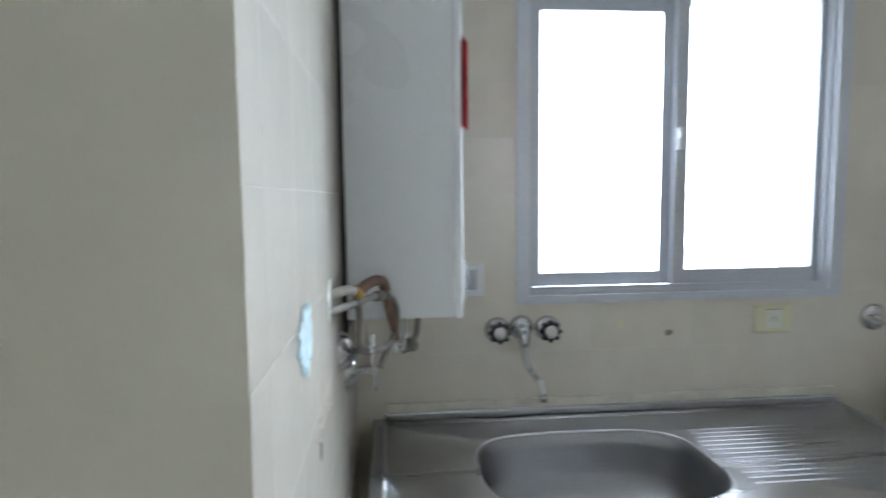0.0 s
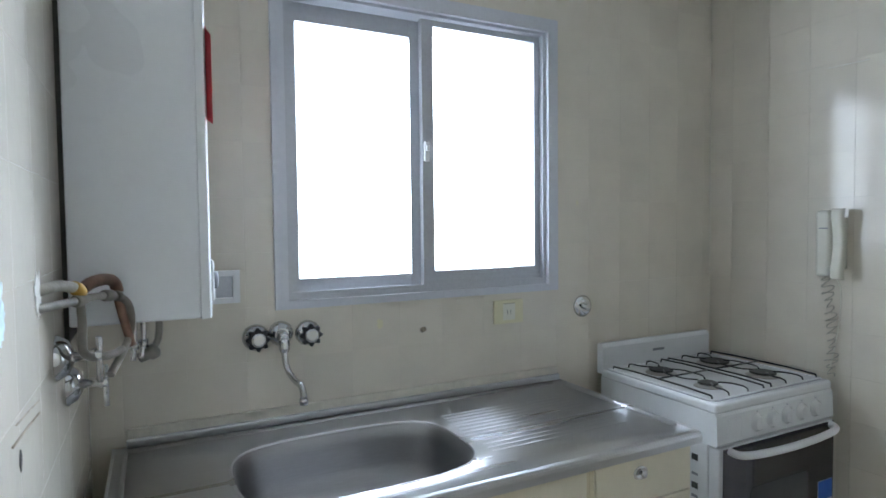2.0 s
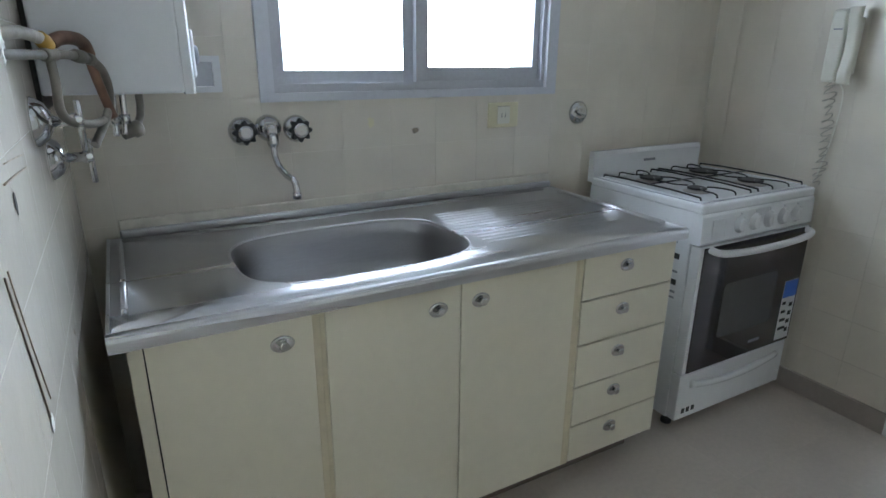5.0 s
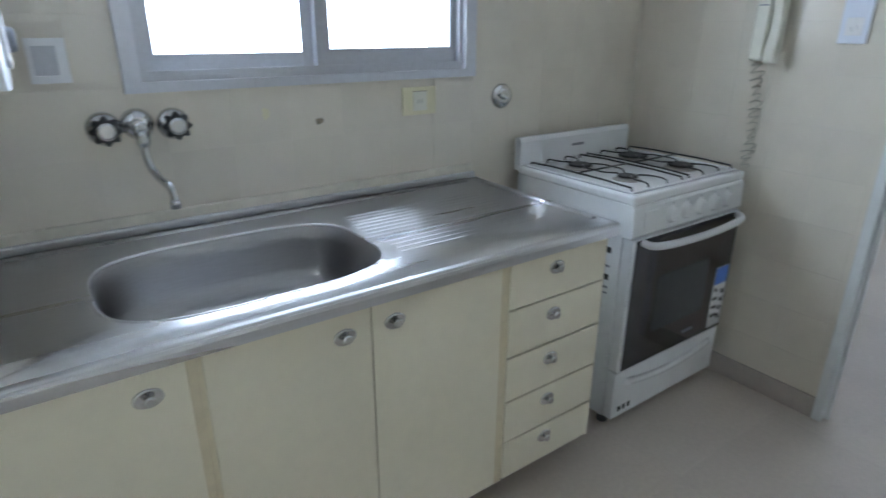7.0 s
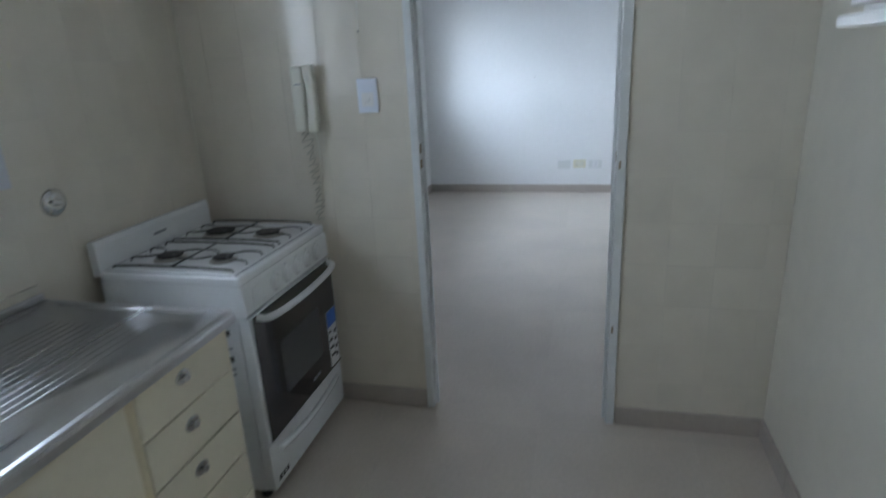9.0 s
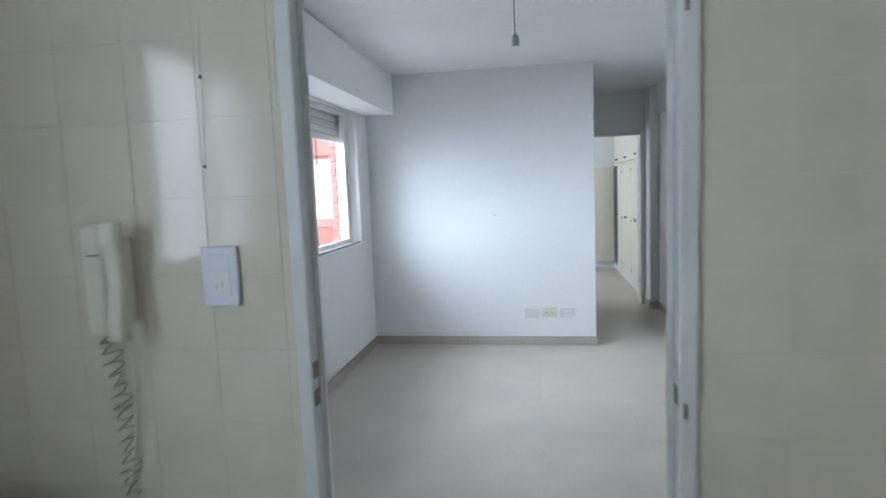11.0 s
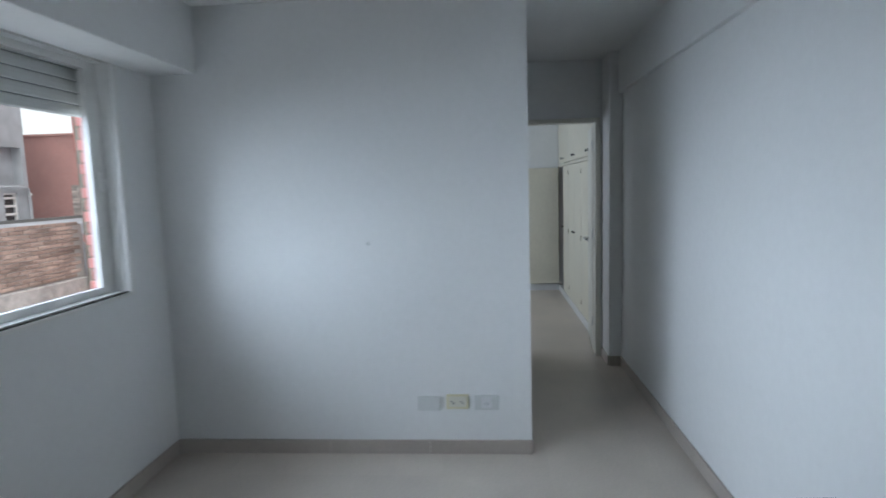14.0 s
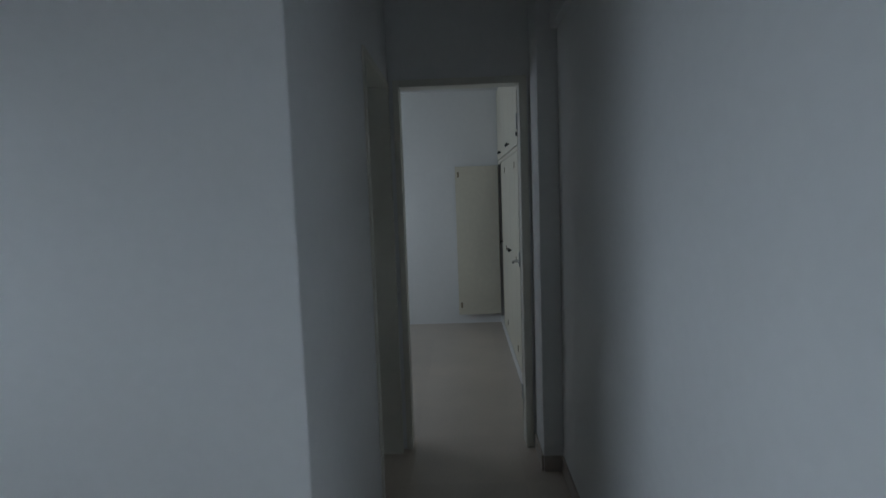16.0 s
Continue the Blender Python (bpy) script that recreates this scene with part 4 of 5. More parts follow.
    part("nut", turned((0.103, -0.425, 1.205), (0.103, -0.426, 1.187), [(0, 0.010), (1, 0.010)], 6), M_CHROME, r)
    part("nut", turned((0.120, -0.408, 1.205), (0.120, -0.409, 1.187), [(0, 0.010), (1, 0.010)], 6), M_CHROME, r)
    part("cap", turned((0.112, -0.410, 1.165), (0.148, -0.395, 1.178), [(0, 0.011), (0.5, 0.013), (0.55, 0.017), (0.9, 0.017), (1, 0.012)], 18), M_PIPE, r, "round cap crusted with paint")
    p.location.x -= 0.018
    q.location.x -= 0.012


wall_tap()
gas_cock()
water_heater()
heater_pipes()


# ---- kitchen: things on the walls ----
def wall_plate(name, axis, u, z, t, w, h, mat, label, category, slots=(), slot_mat=None, sign=-1, group=""):
    """A switch or socket plate on a wall; axis: the wall's normal; sign: the way it faces."""
    at = (u, t, z) if axis == "y" else (t, u, z)
    p = thing(name, at, label, category, group)

    def slab(du0, du1, dz0, dz1, d0, d1, bevel):
        a, b = sorted((t + sign * d0, t + sign * d1))
        if axis == "y":
            return box((u + du0, a, z + dz0), (u + du1, b, z + dz1), bevel)
        return box((a, u + du0, z + dz0), (b, u + du1, z + dz1), bevel)

    body = part("plate", slab(-w / 2, w / 2, -h / 2, h / 2, 0.0, 0.009, 0.003), mat, p)
    for name_, du0, du1, dz0, dz1, m in slots:
        part(name_, slab(du0, du1, dz0, dz1, 0.0085, 0.0115, 0.0008), m, body)
    return p


wall_plate("kitchen_socket", "y", 1.320, 1.121, -0.003, 0.128, 0.088, M_YELLOWED, "yellowed ivory wall socket above the worktop", "socket",
           [("module", -0.026, 0.026, -0.030, 0.030, M_IVORY), ("slot", 0.004, 0.008, -0.010, 0.008, M_INK), ("slot", -0.010, -0.006, -0.010, 0.008, M_INK), ("line", -0.026, 0.026, 0.0295, 0.0315, M_STAIN)])
wall_plate("light_switch", "x", -0.797, 1.364, KX1 - 0.003, 0.082, 0.128, M_SWITCH, "white plastic switch and socket plate", "switch",
           [("rocker", -0.024, 0.024, 0.020, 0.048, M_SWITCH), ("module", -0.024, 0.024, -0.040, 0.012, M_PLASTIC), ("slot", -0.008, -0.005, -0.024, -0.008, M_INK), ("slot", 0.005, 0.008, -0.030, -0.014, M_INK)])


def vent_box():
    t = thing("wall_box", (0.345, 0.0, 1.27), "white plastic wall box with a grey opening", "wall box")
    part("frame", wall_mesh("x", 0.295, 0.372, 1.222, 1.318, -0.022, -0.004, [(0.305, 0.352, 1.238, 1.302)]), M_PLASTIC, t)
    part("back", box((0.305, -0.008, 1.238), (0.352, -0.005, 1.302)), M_ALU, t, "grey recessed face")


def intercom():
    t = thing("intercom_phone", (KX1, -0.58, 1.37), "ivory wall intercom with a hung handset and coiled cord", "intercom")
    b = part("base", box((KX1 - 0.045, -0.548, 1.238), (KX1 - 0.003, -0.494, 1.484), 0.012, segments=3), M_IVORY, t)
    hs = loft([[(KX1 - 0.032 - bow + a, -0.583 + c, z) for a, c in arc_rect(0.016, 0.019, 0.010, 4)] for z, bow in ((1.234, 0.020), (1.238, 0.026), (1.276, 0.028), (1.311, 0.018), (1.361, 0.012), (1.416, 0.018), (1.451, 0.028), (1.484, 0.026), (1.489, 0.020))])
    part("handset", hs, M_IVORY, t)
    part("cradle", box((KX1 - 0.026, -0.590, 1.266), (KX1 - 0.004, -0.530, 1.456), 0.006), M_IVORY, t)
    part("speaker_slots", box((KX1 - 0.0462, -0.540, 1.416), (KX1 - 0.0445, -0.510, 1.420)), M_GREYINK, b)
    turns, pts = 15, []
    for k in range(turns * 10 + 1):
        f = k / (turns * 10)
        a = f * turns * math.tau
        sway = 0.012 * math.sin(f * 3.2)
        pts.append((KX1 - 0.022 + 0.014 * math.cos(a), -0.522 - sway - 0.025 * f + (0.016 + 0.005 * math.sin(f * 17)) * math.sin(a + 0.6 * math.sin(f * 29)), 1.238 - 0.375 * f - 0.01 * math.sin(a)))
    part("coiled_cord", rod(pts, 0.0021, 5, smooth=0), M_CORD, t)
    part("cord", rod([(KX1 - 0.02, -0.555, 1.238), (KX1 - 0.012, -0.575, 1.20), (KX1 - 0.012, -0.568, 1.05), (KX1 - 0.02, -0.542, 0.892)], 0.0022, 6, smooth=2), M_IVORY, t)


def wall_cupboard():
    t = thing("wall_cupboard", (0.9, KY0, 1.51), "white painted wall cupboard with a bottom ledge", "cupboard")
    part("body", box((0.48, KY0, 1.515), (1.240, -1.995, 2.35), 0.003), M_WHITEFRAME, t)
    d = part("door", box((0.505, -1.993, 1.525), (0.866, -1.977, 2.345), 0.002), M_WHITEFRAME, t)
    part("knob", turned((0.84, -1.977, 1.60), (0.84, -1.955, 1.60), [(0, 0.006), (0.5, 0.006), (0.6, 0.013), (1, 0.010)], 14), M_BRASS, d)
    d = part("door", box((0.869, -1.993, 1.525), (1.235, -1.977, 2.345), 0.002), M_WHITEFRAME, t)
    part("knob", turned((0.895, -1.977, 1.60), (0.895, -1.955, 1.60), [(0, 0.006), (0.5, 0.006), (0.6, 0.013), (1, 0.010)], 14), M_BRASS, d)
    part("ledge", box((0.47, KY0, 1.497), (1.254, -1.968, 1.514), 0.003), M_WHITEFRAME, t)


vent_box()
intercom()
wall_cupboard()

TW = 0.0016
TX = KX0 + TW
lone("paint_stain", patch("x", -1.090, -0.950, 1.288, 1.400, TX, 0.0010, 48, 0.42, 3), M_BLUEPAINT, (TX, -1.015, 1.345), "pale blue paint stain on the tiled wall", "stain")
lone("filler_patch", patch("x", -0.762, -0.69, 1.305, 1.385, TX, 0.001, 36, 0.5, 5), M_PLASTER, (TX, -0.73, 1.36), "white filler patch round the pipe ends", "filler patch")
lone("wall_hole", patch("x", -0.91, -0.892, 1.128, 1.16, TX, 0.0006, 20, 0.3, 7), M_GAPSHADE, (TX, -0.90, 1.143), "dark drilled hole in the wall tiles", "hole")
lone("wall_hole", patch("x", -0.622, -0.614, 0.835, 0.85, TX, 0.0006, 16, 0.3, 8), M_STAIN, (TX, -0.618, 0.843), "small brown screw hole in the tiles", "hole")
lone("wall_scratch", rod([(TX, -0.945, 1.176), (TX, -0.84, 1.171), (TX, -0.75, 1.164)], 0.0014, 5), M_STAIN, (TX, -0.85, 1.17), "thin dark scratch across the tiles", "scratch")
lone("wall_scratch", rod([(TX, -0.92, 1.196), (TX, -0.83, 1.190), (TX, -0.749, 1.183)], 0.0008, 5), M_STAIN, (TX, -0.83, 1.19), "faint scratch above a darker one", "scratch")
lone("wall_scratch", rod([(TX, -1.062, 1.10), (TX, -1.035, 1.01), (TX, -1.001, 0.894)], 0.0012, 5), M_STAIN, (TX, -1.03, 1.0), "long brown score down the tiles", "scratch")
lone("wall_scratch", rod([(TX, -1.040, 1.10), (TX, -1.012, 1.01), (TX, -0.973, 0.906)], 0.0010, 5), M_STAIN, (TX, -1.01, 1.0), "second brown score down the tiles", "scratch")
lone("wall_chip", patch("x", -1.012, -0.985, 0.872, 0.898, TX, 0.0008, 20, 0.4, 12), M_PLASTER, (TX, -1.0, 0.885), "chipped end of a score in the tiles", "chip")
lone("wall_stain", patch("y", 0.957, 0.99, 1.072, 1.096, -TW, -0.0012, 24, 0.5, 9), M_STAIN, (0.98, -TW, 1.09), "small brown plug mark on the wall", "stain")
lone("wall_stain", patch("y", 0.80, 0.83, 1.095, 1.14, -TW, -0.0006, 24, 0.5, 10), M_YELLOWED, (0.81, -TW, 1.11), "faint old mark on the wall", "stain")
lone("wall_stain", patch("y", 1.645, 1.655, 1.515, 1.54, -TW, -0.0006, 16, 0.4, 13), M_YELLOWED, (1.65, -TW, 1.53), "tiny yellowed mark beside the window", "stain")
for ya, za, yb_, zb in ((-0.788, 1.92, -0.782, 1.788), (-0.786, 1.774, -0.778, 1.60), (-0.949, 1.845, -0.945, 1.712), (-0.51, 2.015, -0.648, 2.012)):
    lone("paint_ridge", rod([(KX1 - TW, ya, za), (KX1 - TW, (ya + yb_) / 2 + 0.001, (za + zb) / 2), (KX1 - TW, yb_, zb)], 0.0013, 6), M_PLASTER, (KX1 - TW, ya, za), "thin pale ridge of paint along a tile joint", "paint ridge", "ridges of paint on the tiles")
for ty, tz in ((-0.783, 1.782), (-0.777, 1.598)):
    lone("wall_hole", patch("x", ty - 0.004, ty + 0.004, tz - 0.005, tz + 0.005, KX1 - TW, -0.0008, 14, 0.2, 11), M_GAPSHADE, (KX1 - TW, ty, tz), "tiny dark nail hole in the tiles", "hole")


# ---- living room ----
wall_plate("wall_socket", "x", -1.383, 0.309, LX1, 0.138, 0.088, M_PLATE, "blank white cover plate above the skirting", "socket", group="sockets on the white wall",
           slots=[("cover", -0.058, 0.058, -0.034, 0.034, M_PLATE)])
wall_plate("wall_socket", "x", -1.549, 0.319, LX1, 0.130, 0.088, M_YELLOWED, "yellowed double socket plate above the skirting", "socket", group="sockets on the white wall",
           slots=[("module", -0.052, 0.052, -0.032, 0.032, M_IVORY), ("slot", 0.018, 0.030, -0.014, -0.003, M_INK), ("slot", 0.031, 0.040, -0.004, 0.007, M_INK), ("slot", -0.038, -0.026, -0.014, -0.003, M_INK), ("slot", -0.025, -0.016, -0.004, 0.007, M_INK)])
wall_plate("wall_socket", "x", -1.718, 0.313, LX1, 0.142, 0.088, M_PLATE, "white single socket plate above the skirting", "socket", group="sockets on the white wall",
           slots=[("module", -0.030, 0.030, -0.032, 0.032, M_PLASTIC), ("slot", 0.005, 0.011, -0.014, 0.006, M_GREYINK), ("slot", -0.011, -0.005, -0.014, 0.006, M_GREYINK)])
lone("wall_plug", turned((LX1, -1.058, 1.262), (LX1 - 0.004, -1.058, 1.262), [(0, 0.011), (0.6, 0.011), (1, 0.006)], 16), M_PLATE, (LX1, -1.058, 1.262), "small grey wall plug in the white wall", "wall plug")


def gas_heater():
    x0, x1, yf, yb = 4.60, 5.425, -2.735, LY0
    t = thing("gas_heater", (5.0, -2.84, 0.06), "bronze metal wall gas heater with a ribbed grille", "heater")
    part("body", box((x0 + 0.01, yb, 0.075), (x1 - 0.01, yf - 0.050, 0.475), 0.004), M_BRONZE, t)
    part("lower_panel", box((x0, yf - 0.012, 0.06), (x1, yf, 0.215), 0.004), M_BRONZE, t)
    part("top_cover", loft([[(x, y, z) for y, z in ((yf, 0.468), (yf + 0.004, 0.474), (yf + 0.004, 0.500), (yf - 0.006, 0.506), (yb, 0.510), (yb, 0.468))] for x in (x0 - 0.004, x1 + 0.004)], smooth=False), M_BRONZETOP, t, "dark metal top cover")
    # near-black sheet paints the shade between the slats
    part("grille_back", box((x0 + 0.012, yf - 0.049, 0.20), (x1 - 0.012, yf - 0.042, 0.468)), M_GAPSHADE, t)
    for k in range(12):
        z = 0.222 + k * 0.0205
        part("slat", loft([[(x, yf - 0.020 + a, z + b) for a, b in ((0.0, 0.003), (0.014, 0.001), (0.018, 0.004), (0.014, 0.0085), (0.0, 0.0105))] for x in (x0 + 0.008, x1 - 0.008)], smooth=False), M_BRONZETOP, t)
    part("end_plate", box((x1 - 0.008, yf - 0.049, 0.215), (x1, yf - 0.004, 0.468), 0.002), M_BRONZETOP, t)
    part("end_plate", box((x0, yf - 0.049, 0.215), (x0 + 0.008, yf - 0.004, 0.468), 0.002), M_BRONZETOP, t)
    part("knob", turned((x1 - 0.25, yf, 0.128), (x1 - 0.25, yf + 0.016, 0.128), [(0, 0.023), (0.3, 0.023), (0.4, 0.016), (1, 0.013)], 20), M_BRONZETOP, t)
    part("foot_panel", box((x0 + 0.05, yb, 0.0), (x1 - 0.05, yf - 0.04, 0.075), 0.004), M_BLACKPLASTIC, t, "dark recessed foot")


def pendant():
    x, y = 4.40, -1.37
    t = thing("pendant_lamp_holder", (x, y, CEIL), "bare lamp holder hanging from a ceiling rose", "lamp holder")
    part("rose", turned((x, y, CEIL), (x, y, CEIL - 0.022), [(0, 0.05), (0.4, 0.05), (0.8, 0.04), (1, 0.012)], 28), M_PLASTIC, t)
    part("cord", rod([(x, y, CEIL - 0.02), (x + 0.004, y + 0.003, CEIL - 0.10), (x - 0.003, y + 0.004, CEIL - 0.22), (x, y, CEIL - 0.325)], 0.0028, 6, smooth=2), M_GREYINK, t)
    part("holder", turned((x, y, CEIL - 0.312), (x, y, CEIL - 0.377), [(0, 0.008), (0.12, 0.015), (0.3, 0.020), (0.9, 0.021), (1, 0.018)], 18), M_PLASTIC, t)


gas_heater()
pendant()


# ---- bedroom: the built-in wardrobe ----
def knob(x, y, z, owner):
    part("knob", turned((x, y, z), (x, y + 0.028, z), [(0, 0.006), (0.5, 0.006), (0.6, 0.015), (0.9, 0.014), (1, 0.008)], 14), M_BLACK, owner, "small dark knob")


def wardrobe():
    yf, x0, x1 = -2.80, 9.10, 12.05
    t = thing("wardrobe", (10.5, -3.1, 0.0), "cream built-in wardrobe with one door open", "wardrobe")
    part("plinth", box((x0, -3.38, 0.0), (x1, yf + 0.004, 0.085), 0.002), M_WHITEFRAME, t, "white plinth")
    part("top_panel", box((x0, -3.38, 2.60), (x1, yf - 0.02, 2.635)), M_WARDROBE, t)
    part("back", box((x0, -3.39, 0.085), (x1, -3.37, 2.60)), M_WARDROBE_IN, t, "dark wooden inside")
    part("middle_rail", box((x0, yf - 0.03, 1.80), (x1, yf - 0.004, 1.835), 0.002), M_WARDROBE, t)
    part("shelf", box((x0, -3.37, 1.80), (x1, yf - 0.03, 1.82)), M_WARDROBE_IN, t)
    width = 0.49
    for k in range(6):
        a, b = x1 - (k + 1) * width, x1 - k * width
        part("divider", box((a - 0.009, -3.37, 0.085), (a + 0.009, yf - 0.02, 2.60)), M_WARDROBE if k != 0 else M_WARDROBE_IN, t)
        u = part("upper_door", box((a + 0.003, yf - 0.018, 1.842), (b - 0.003, yf, 2.59), 0.003), M_WARDROBE, t)
        knob(b - 0.06 if k % 2 else a + 0.06, yf, 1.90, u)
        if k == 0:
            d = part("open_door", box((x1 - 0.03 - 0.018, yf + 0.004, 0.11), (x1 - 0.03, yf + 0.004 + width - 0.01, 1.79), 0.003), M_WARDROBE, t, "cream door swung wide open")
            for z in (0.22, 1.70):
                part("hinge", box((x1 - 0.052, yf + width - 0.05, z - 0.03), (x1 - 0.0482, yf + width - 0.03, z + 0.03)), M_BRASS, d)
            continue
        d = part("lower_door", box((a + 0.003, yf - 0.018, 0.092), (b - 0.003, yf, 1.794), 0.003), M_WARDROBE, t)
        knob(b - 0.05 if k % 2 else a + 0.05, yf, 0.98, d)
        for z in (0.22, 0.95, 1.70):
            part("hinge", box(((a + 0.004) if k % 2 else (b - 0.016), yf, z - 0.025), ((a + 0.016) if k % 2 else (b - 0.004), yf + 0.004, z + 0.025)), M_BRASS, d)


wardrobe()

# ---- outside, seen through the windows ----
structure("ground", box((-300, 0.6, -6.6), (400, 500, -6.5)), M_GROUND, "grey city ground far below the windows", "ground")


def red_house():
    h = thing("red_brick_house", (12.7, 3.0, -6.5), "red painted brick house wing with a white blind window", "house")
    part("wall", wall_mesh("y", 1.2, 4.58, -6.5, 7.0, 12.22, 12.45, [(2.3, 4.19, 1.02, 2.2)]), M_REDBRICK, h)
    part("side_wall", box((12.45, 4.33, -6.5), (18.0, 4.57, 7.0)), M_REDBRICK, h)
    part("band", box((12.17, 1.2, 2.26), (12.22, 4.59, 2.98), 0.01), M_REDBAND, h, "red painted smooth band")
    part("band", box((12.18, 1.2, 0.86), (12.22, 4.59, 0.985), 0.008), M_REDBAND, h, "red painted sill band")
    w = part("window", wall_mesh("y", 2.3, 4.19, 1.02, 2.2, 12.26, 12.32, [(2.36, 4.13, 1.08, 2.14)]), M_WHITEFRAME, h, "white framed window")
    part("blind", box((12.30, 2.34, 1.06), (12.315, 4.15, 2.16)), M_BLIND, w, "closed white roller blind")
    # pipe's dark colour stands in for shade down the house corner
    part("downpipe", rod([(12.12, 4.47, -6.4), (12.12, 4.47, 6.9)], 0.045, 10, smooth=0), M_PIPE, h, "downpipe darkened for the corner's shade")
    count = 0
    for course in range(74):
        z = -1.45 + course * 0.062
        if 2.24 < z < 3.0 or 0.84 < z + 0.05 < 1.0:
            continue
        shift = 0.12 if course % 2 else 0.0
        for k in range(14):
            a = 1.25 + shift + k * 0.245
            b = min(a + 0.235, 4.58)
            if b - a < 0.05 or (z + 0.052 > 1.01 and z < 2.21 and b > 2.29 and a < 4.20):
                continue
            if count < 300 and z > -0.2:
                part("brick", box((12.206, a, z), (12.22, b, z + 0.052)), M_REDBRICK, h)
                count += 1
    ac = thing("air_conditioner", (12.0, 3.2, 0.33), "white window air conditioner on the red wall", "air conditioner")
    part("casing", box((11.86, 2.88, 0.345), (12.20, 3.53, 0.775), 0.02), M_PLASTIC, ac)
    part("grille_back", box((11.853, 2.93, 0.385), (11.859, 3.45, 0.735)), M_GREYINK, ac)
    for k in range(10):
        part("grille_slat", box((11.842, 2.925, 0.392 + k * 0.035), (11.853, 3.455, 0.406 + k * 0.035), 0.002), M_ALU, ac)
    part("badge", box((11.838, 3.06, 0.712), (11.852, 3.22, 0.730), 0.002), M_PLASTIC, ac, "small white badge")
    part("drain_hose", rod([(11.96, 3.47, 0.36), (11.94, 3.49, 0.30), (11.95, 3.54, 0.24), (12.0, 3.57, 0.19)], 0.014, 8), M_PLASTIC, ac, "short white drain hose")
    for y in (2.94, 3.46):
        part("bracket", rod([(12.20, y, 0.10), (11.90, y, 0.34), (12.20, y, 0.34)], 0.012, 6, smooth=0), M_CONCRETE, ac)


YX = 9.70


def brick_wall_block():
    h = thing("brick_yard_wall", (11.4, 5.0, -6.5), "weathered brick yard wall with a concrete ledge", "wall")
    core = box((YX + 0.02, 4.62, -6.5), (12.20, 4.88, 1.16))
    box((YX + 0.02, 4.88, -6.5), (YX + 0.30, 9.5, 1.16), bm=core)
    part("core", core, M_MORTAR, h)
    part("ledge", box((YX + 0.02, 4.53, 0.045), (12.20, 4.622, 0.325), 0.02), M_OLDCONCRETE, h, "stained concrete ledge")
    rnd = random.Random(4)
    meshes = {}
    for key, size in (("south", (0.23, 0.03, 0.05)), ("south_half", (0.11, 0.03, 0.05)), ("west", (0.03, 0.23, 0.05)), ("west_half", (0.03, 0.11, 0.05))):
        bm = box((0, 0, 0), size, 0.004, segments=1)
        data = bpy.data.meshes.new("brick")
        bm.to_mesh(data)
        bm.free()
        data.materials.append(M_BRICK)
        meshes[key] = data

    def lay(key, x, y, z):
        o = new("brick", meshes[key])
        o.parent = h
        o.location = Vector((x, y, z)) - BASE[h]

    for course in range(25):
        z = -0.32 + course * 0.061
        odd = course % 2
        behind = -0.03 < z < 0.30
        if not behind:
            if odd:
                lay("south_half", YX + 0.006 * rnd.random(), 4.598 + 0.012 * rnd.random(), z)
            for k in range(11):
                x = YX + (0.121 if odd else 0) + k * 0.242
                if x + 0.23 < 12.2:
                    lay("south", x, 4.598 + 0.012 * rnd.random(), z)
        if not odd:
            lay("west_half", YX + 0.006 * rnd.random(), 4.634, z)
        for k in range(4):
            lay("west", YX - 0.003 + 0.012 * rnd.random(), 4.634 + (0 if odd else 0.121) + k * 0.242, z)


def grey_house():
    h = thing("grey_concrete_house", (16.0, 12.0, -6.5), "stained grey concrete building with a barred window", "house")
    part("wall", wall_mesh("x", 8.0, 17.75, -6.5, 12.0, 10.0, 10.3, [(16.95, 17.38, 0.80, 1.72), (16.87, 17.62, 1.92, 2.85)]), M_CONCRETE, h)
    part("side_wall", box((17.55, 10.3, -6.5), (17.75, 16.0, 12.0)), M_CONCRETE, h)
    w = part("window", wall_mesh("x", 16.95, 17.38, 0.80, 1.72, 10.05, 10.10, [(17.0, 17.33, 0.85, 1.67)]), M_WHITEFRAME, h, "white window with bars")
    part("glass", box((17.0, 10.11, 0.85), (17.33, 10.12, 1.67)), M_OVENINNER, w)
    for k in range(4):
        part("bar", box((17.0, 10.03, 0.96 + k * 0.2), (17.33, 10.06, 1.02 + k * 0.2)), M_WHITEFRAME, w)
    part("recess_back", box((16.87, 10.26, 1.92), (17.62, 10.29, 2.85)), M_CONCRETE, h)
    part("downpipe", rod([(16.74, 9.93, 2.4), (16.74, 9.93, 11.9)], 0.05, 10, smooth=0), M_WHITEFRAME, h, "white downpipe")
    part("pipe", rod([(16.7, 9.92, 1.86), (17.55, 9.92, 1.86), (17.68, 9.92, 1.8), (17.68, 9.92, 0.3)], 0.03, 10), M_CONCRETE, h)
    part("rooftop_pipe", rod([(17.9, 10.2, 0.6), (17.9, 10.2, 1.5), (18.05, 10.2, 1.7)], 0.04, 8), M_WHITEFRAME, h)


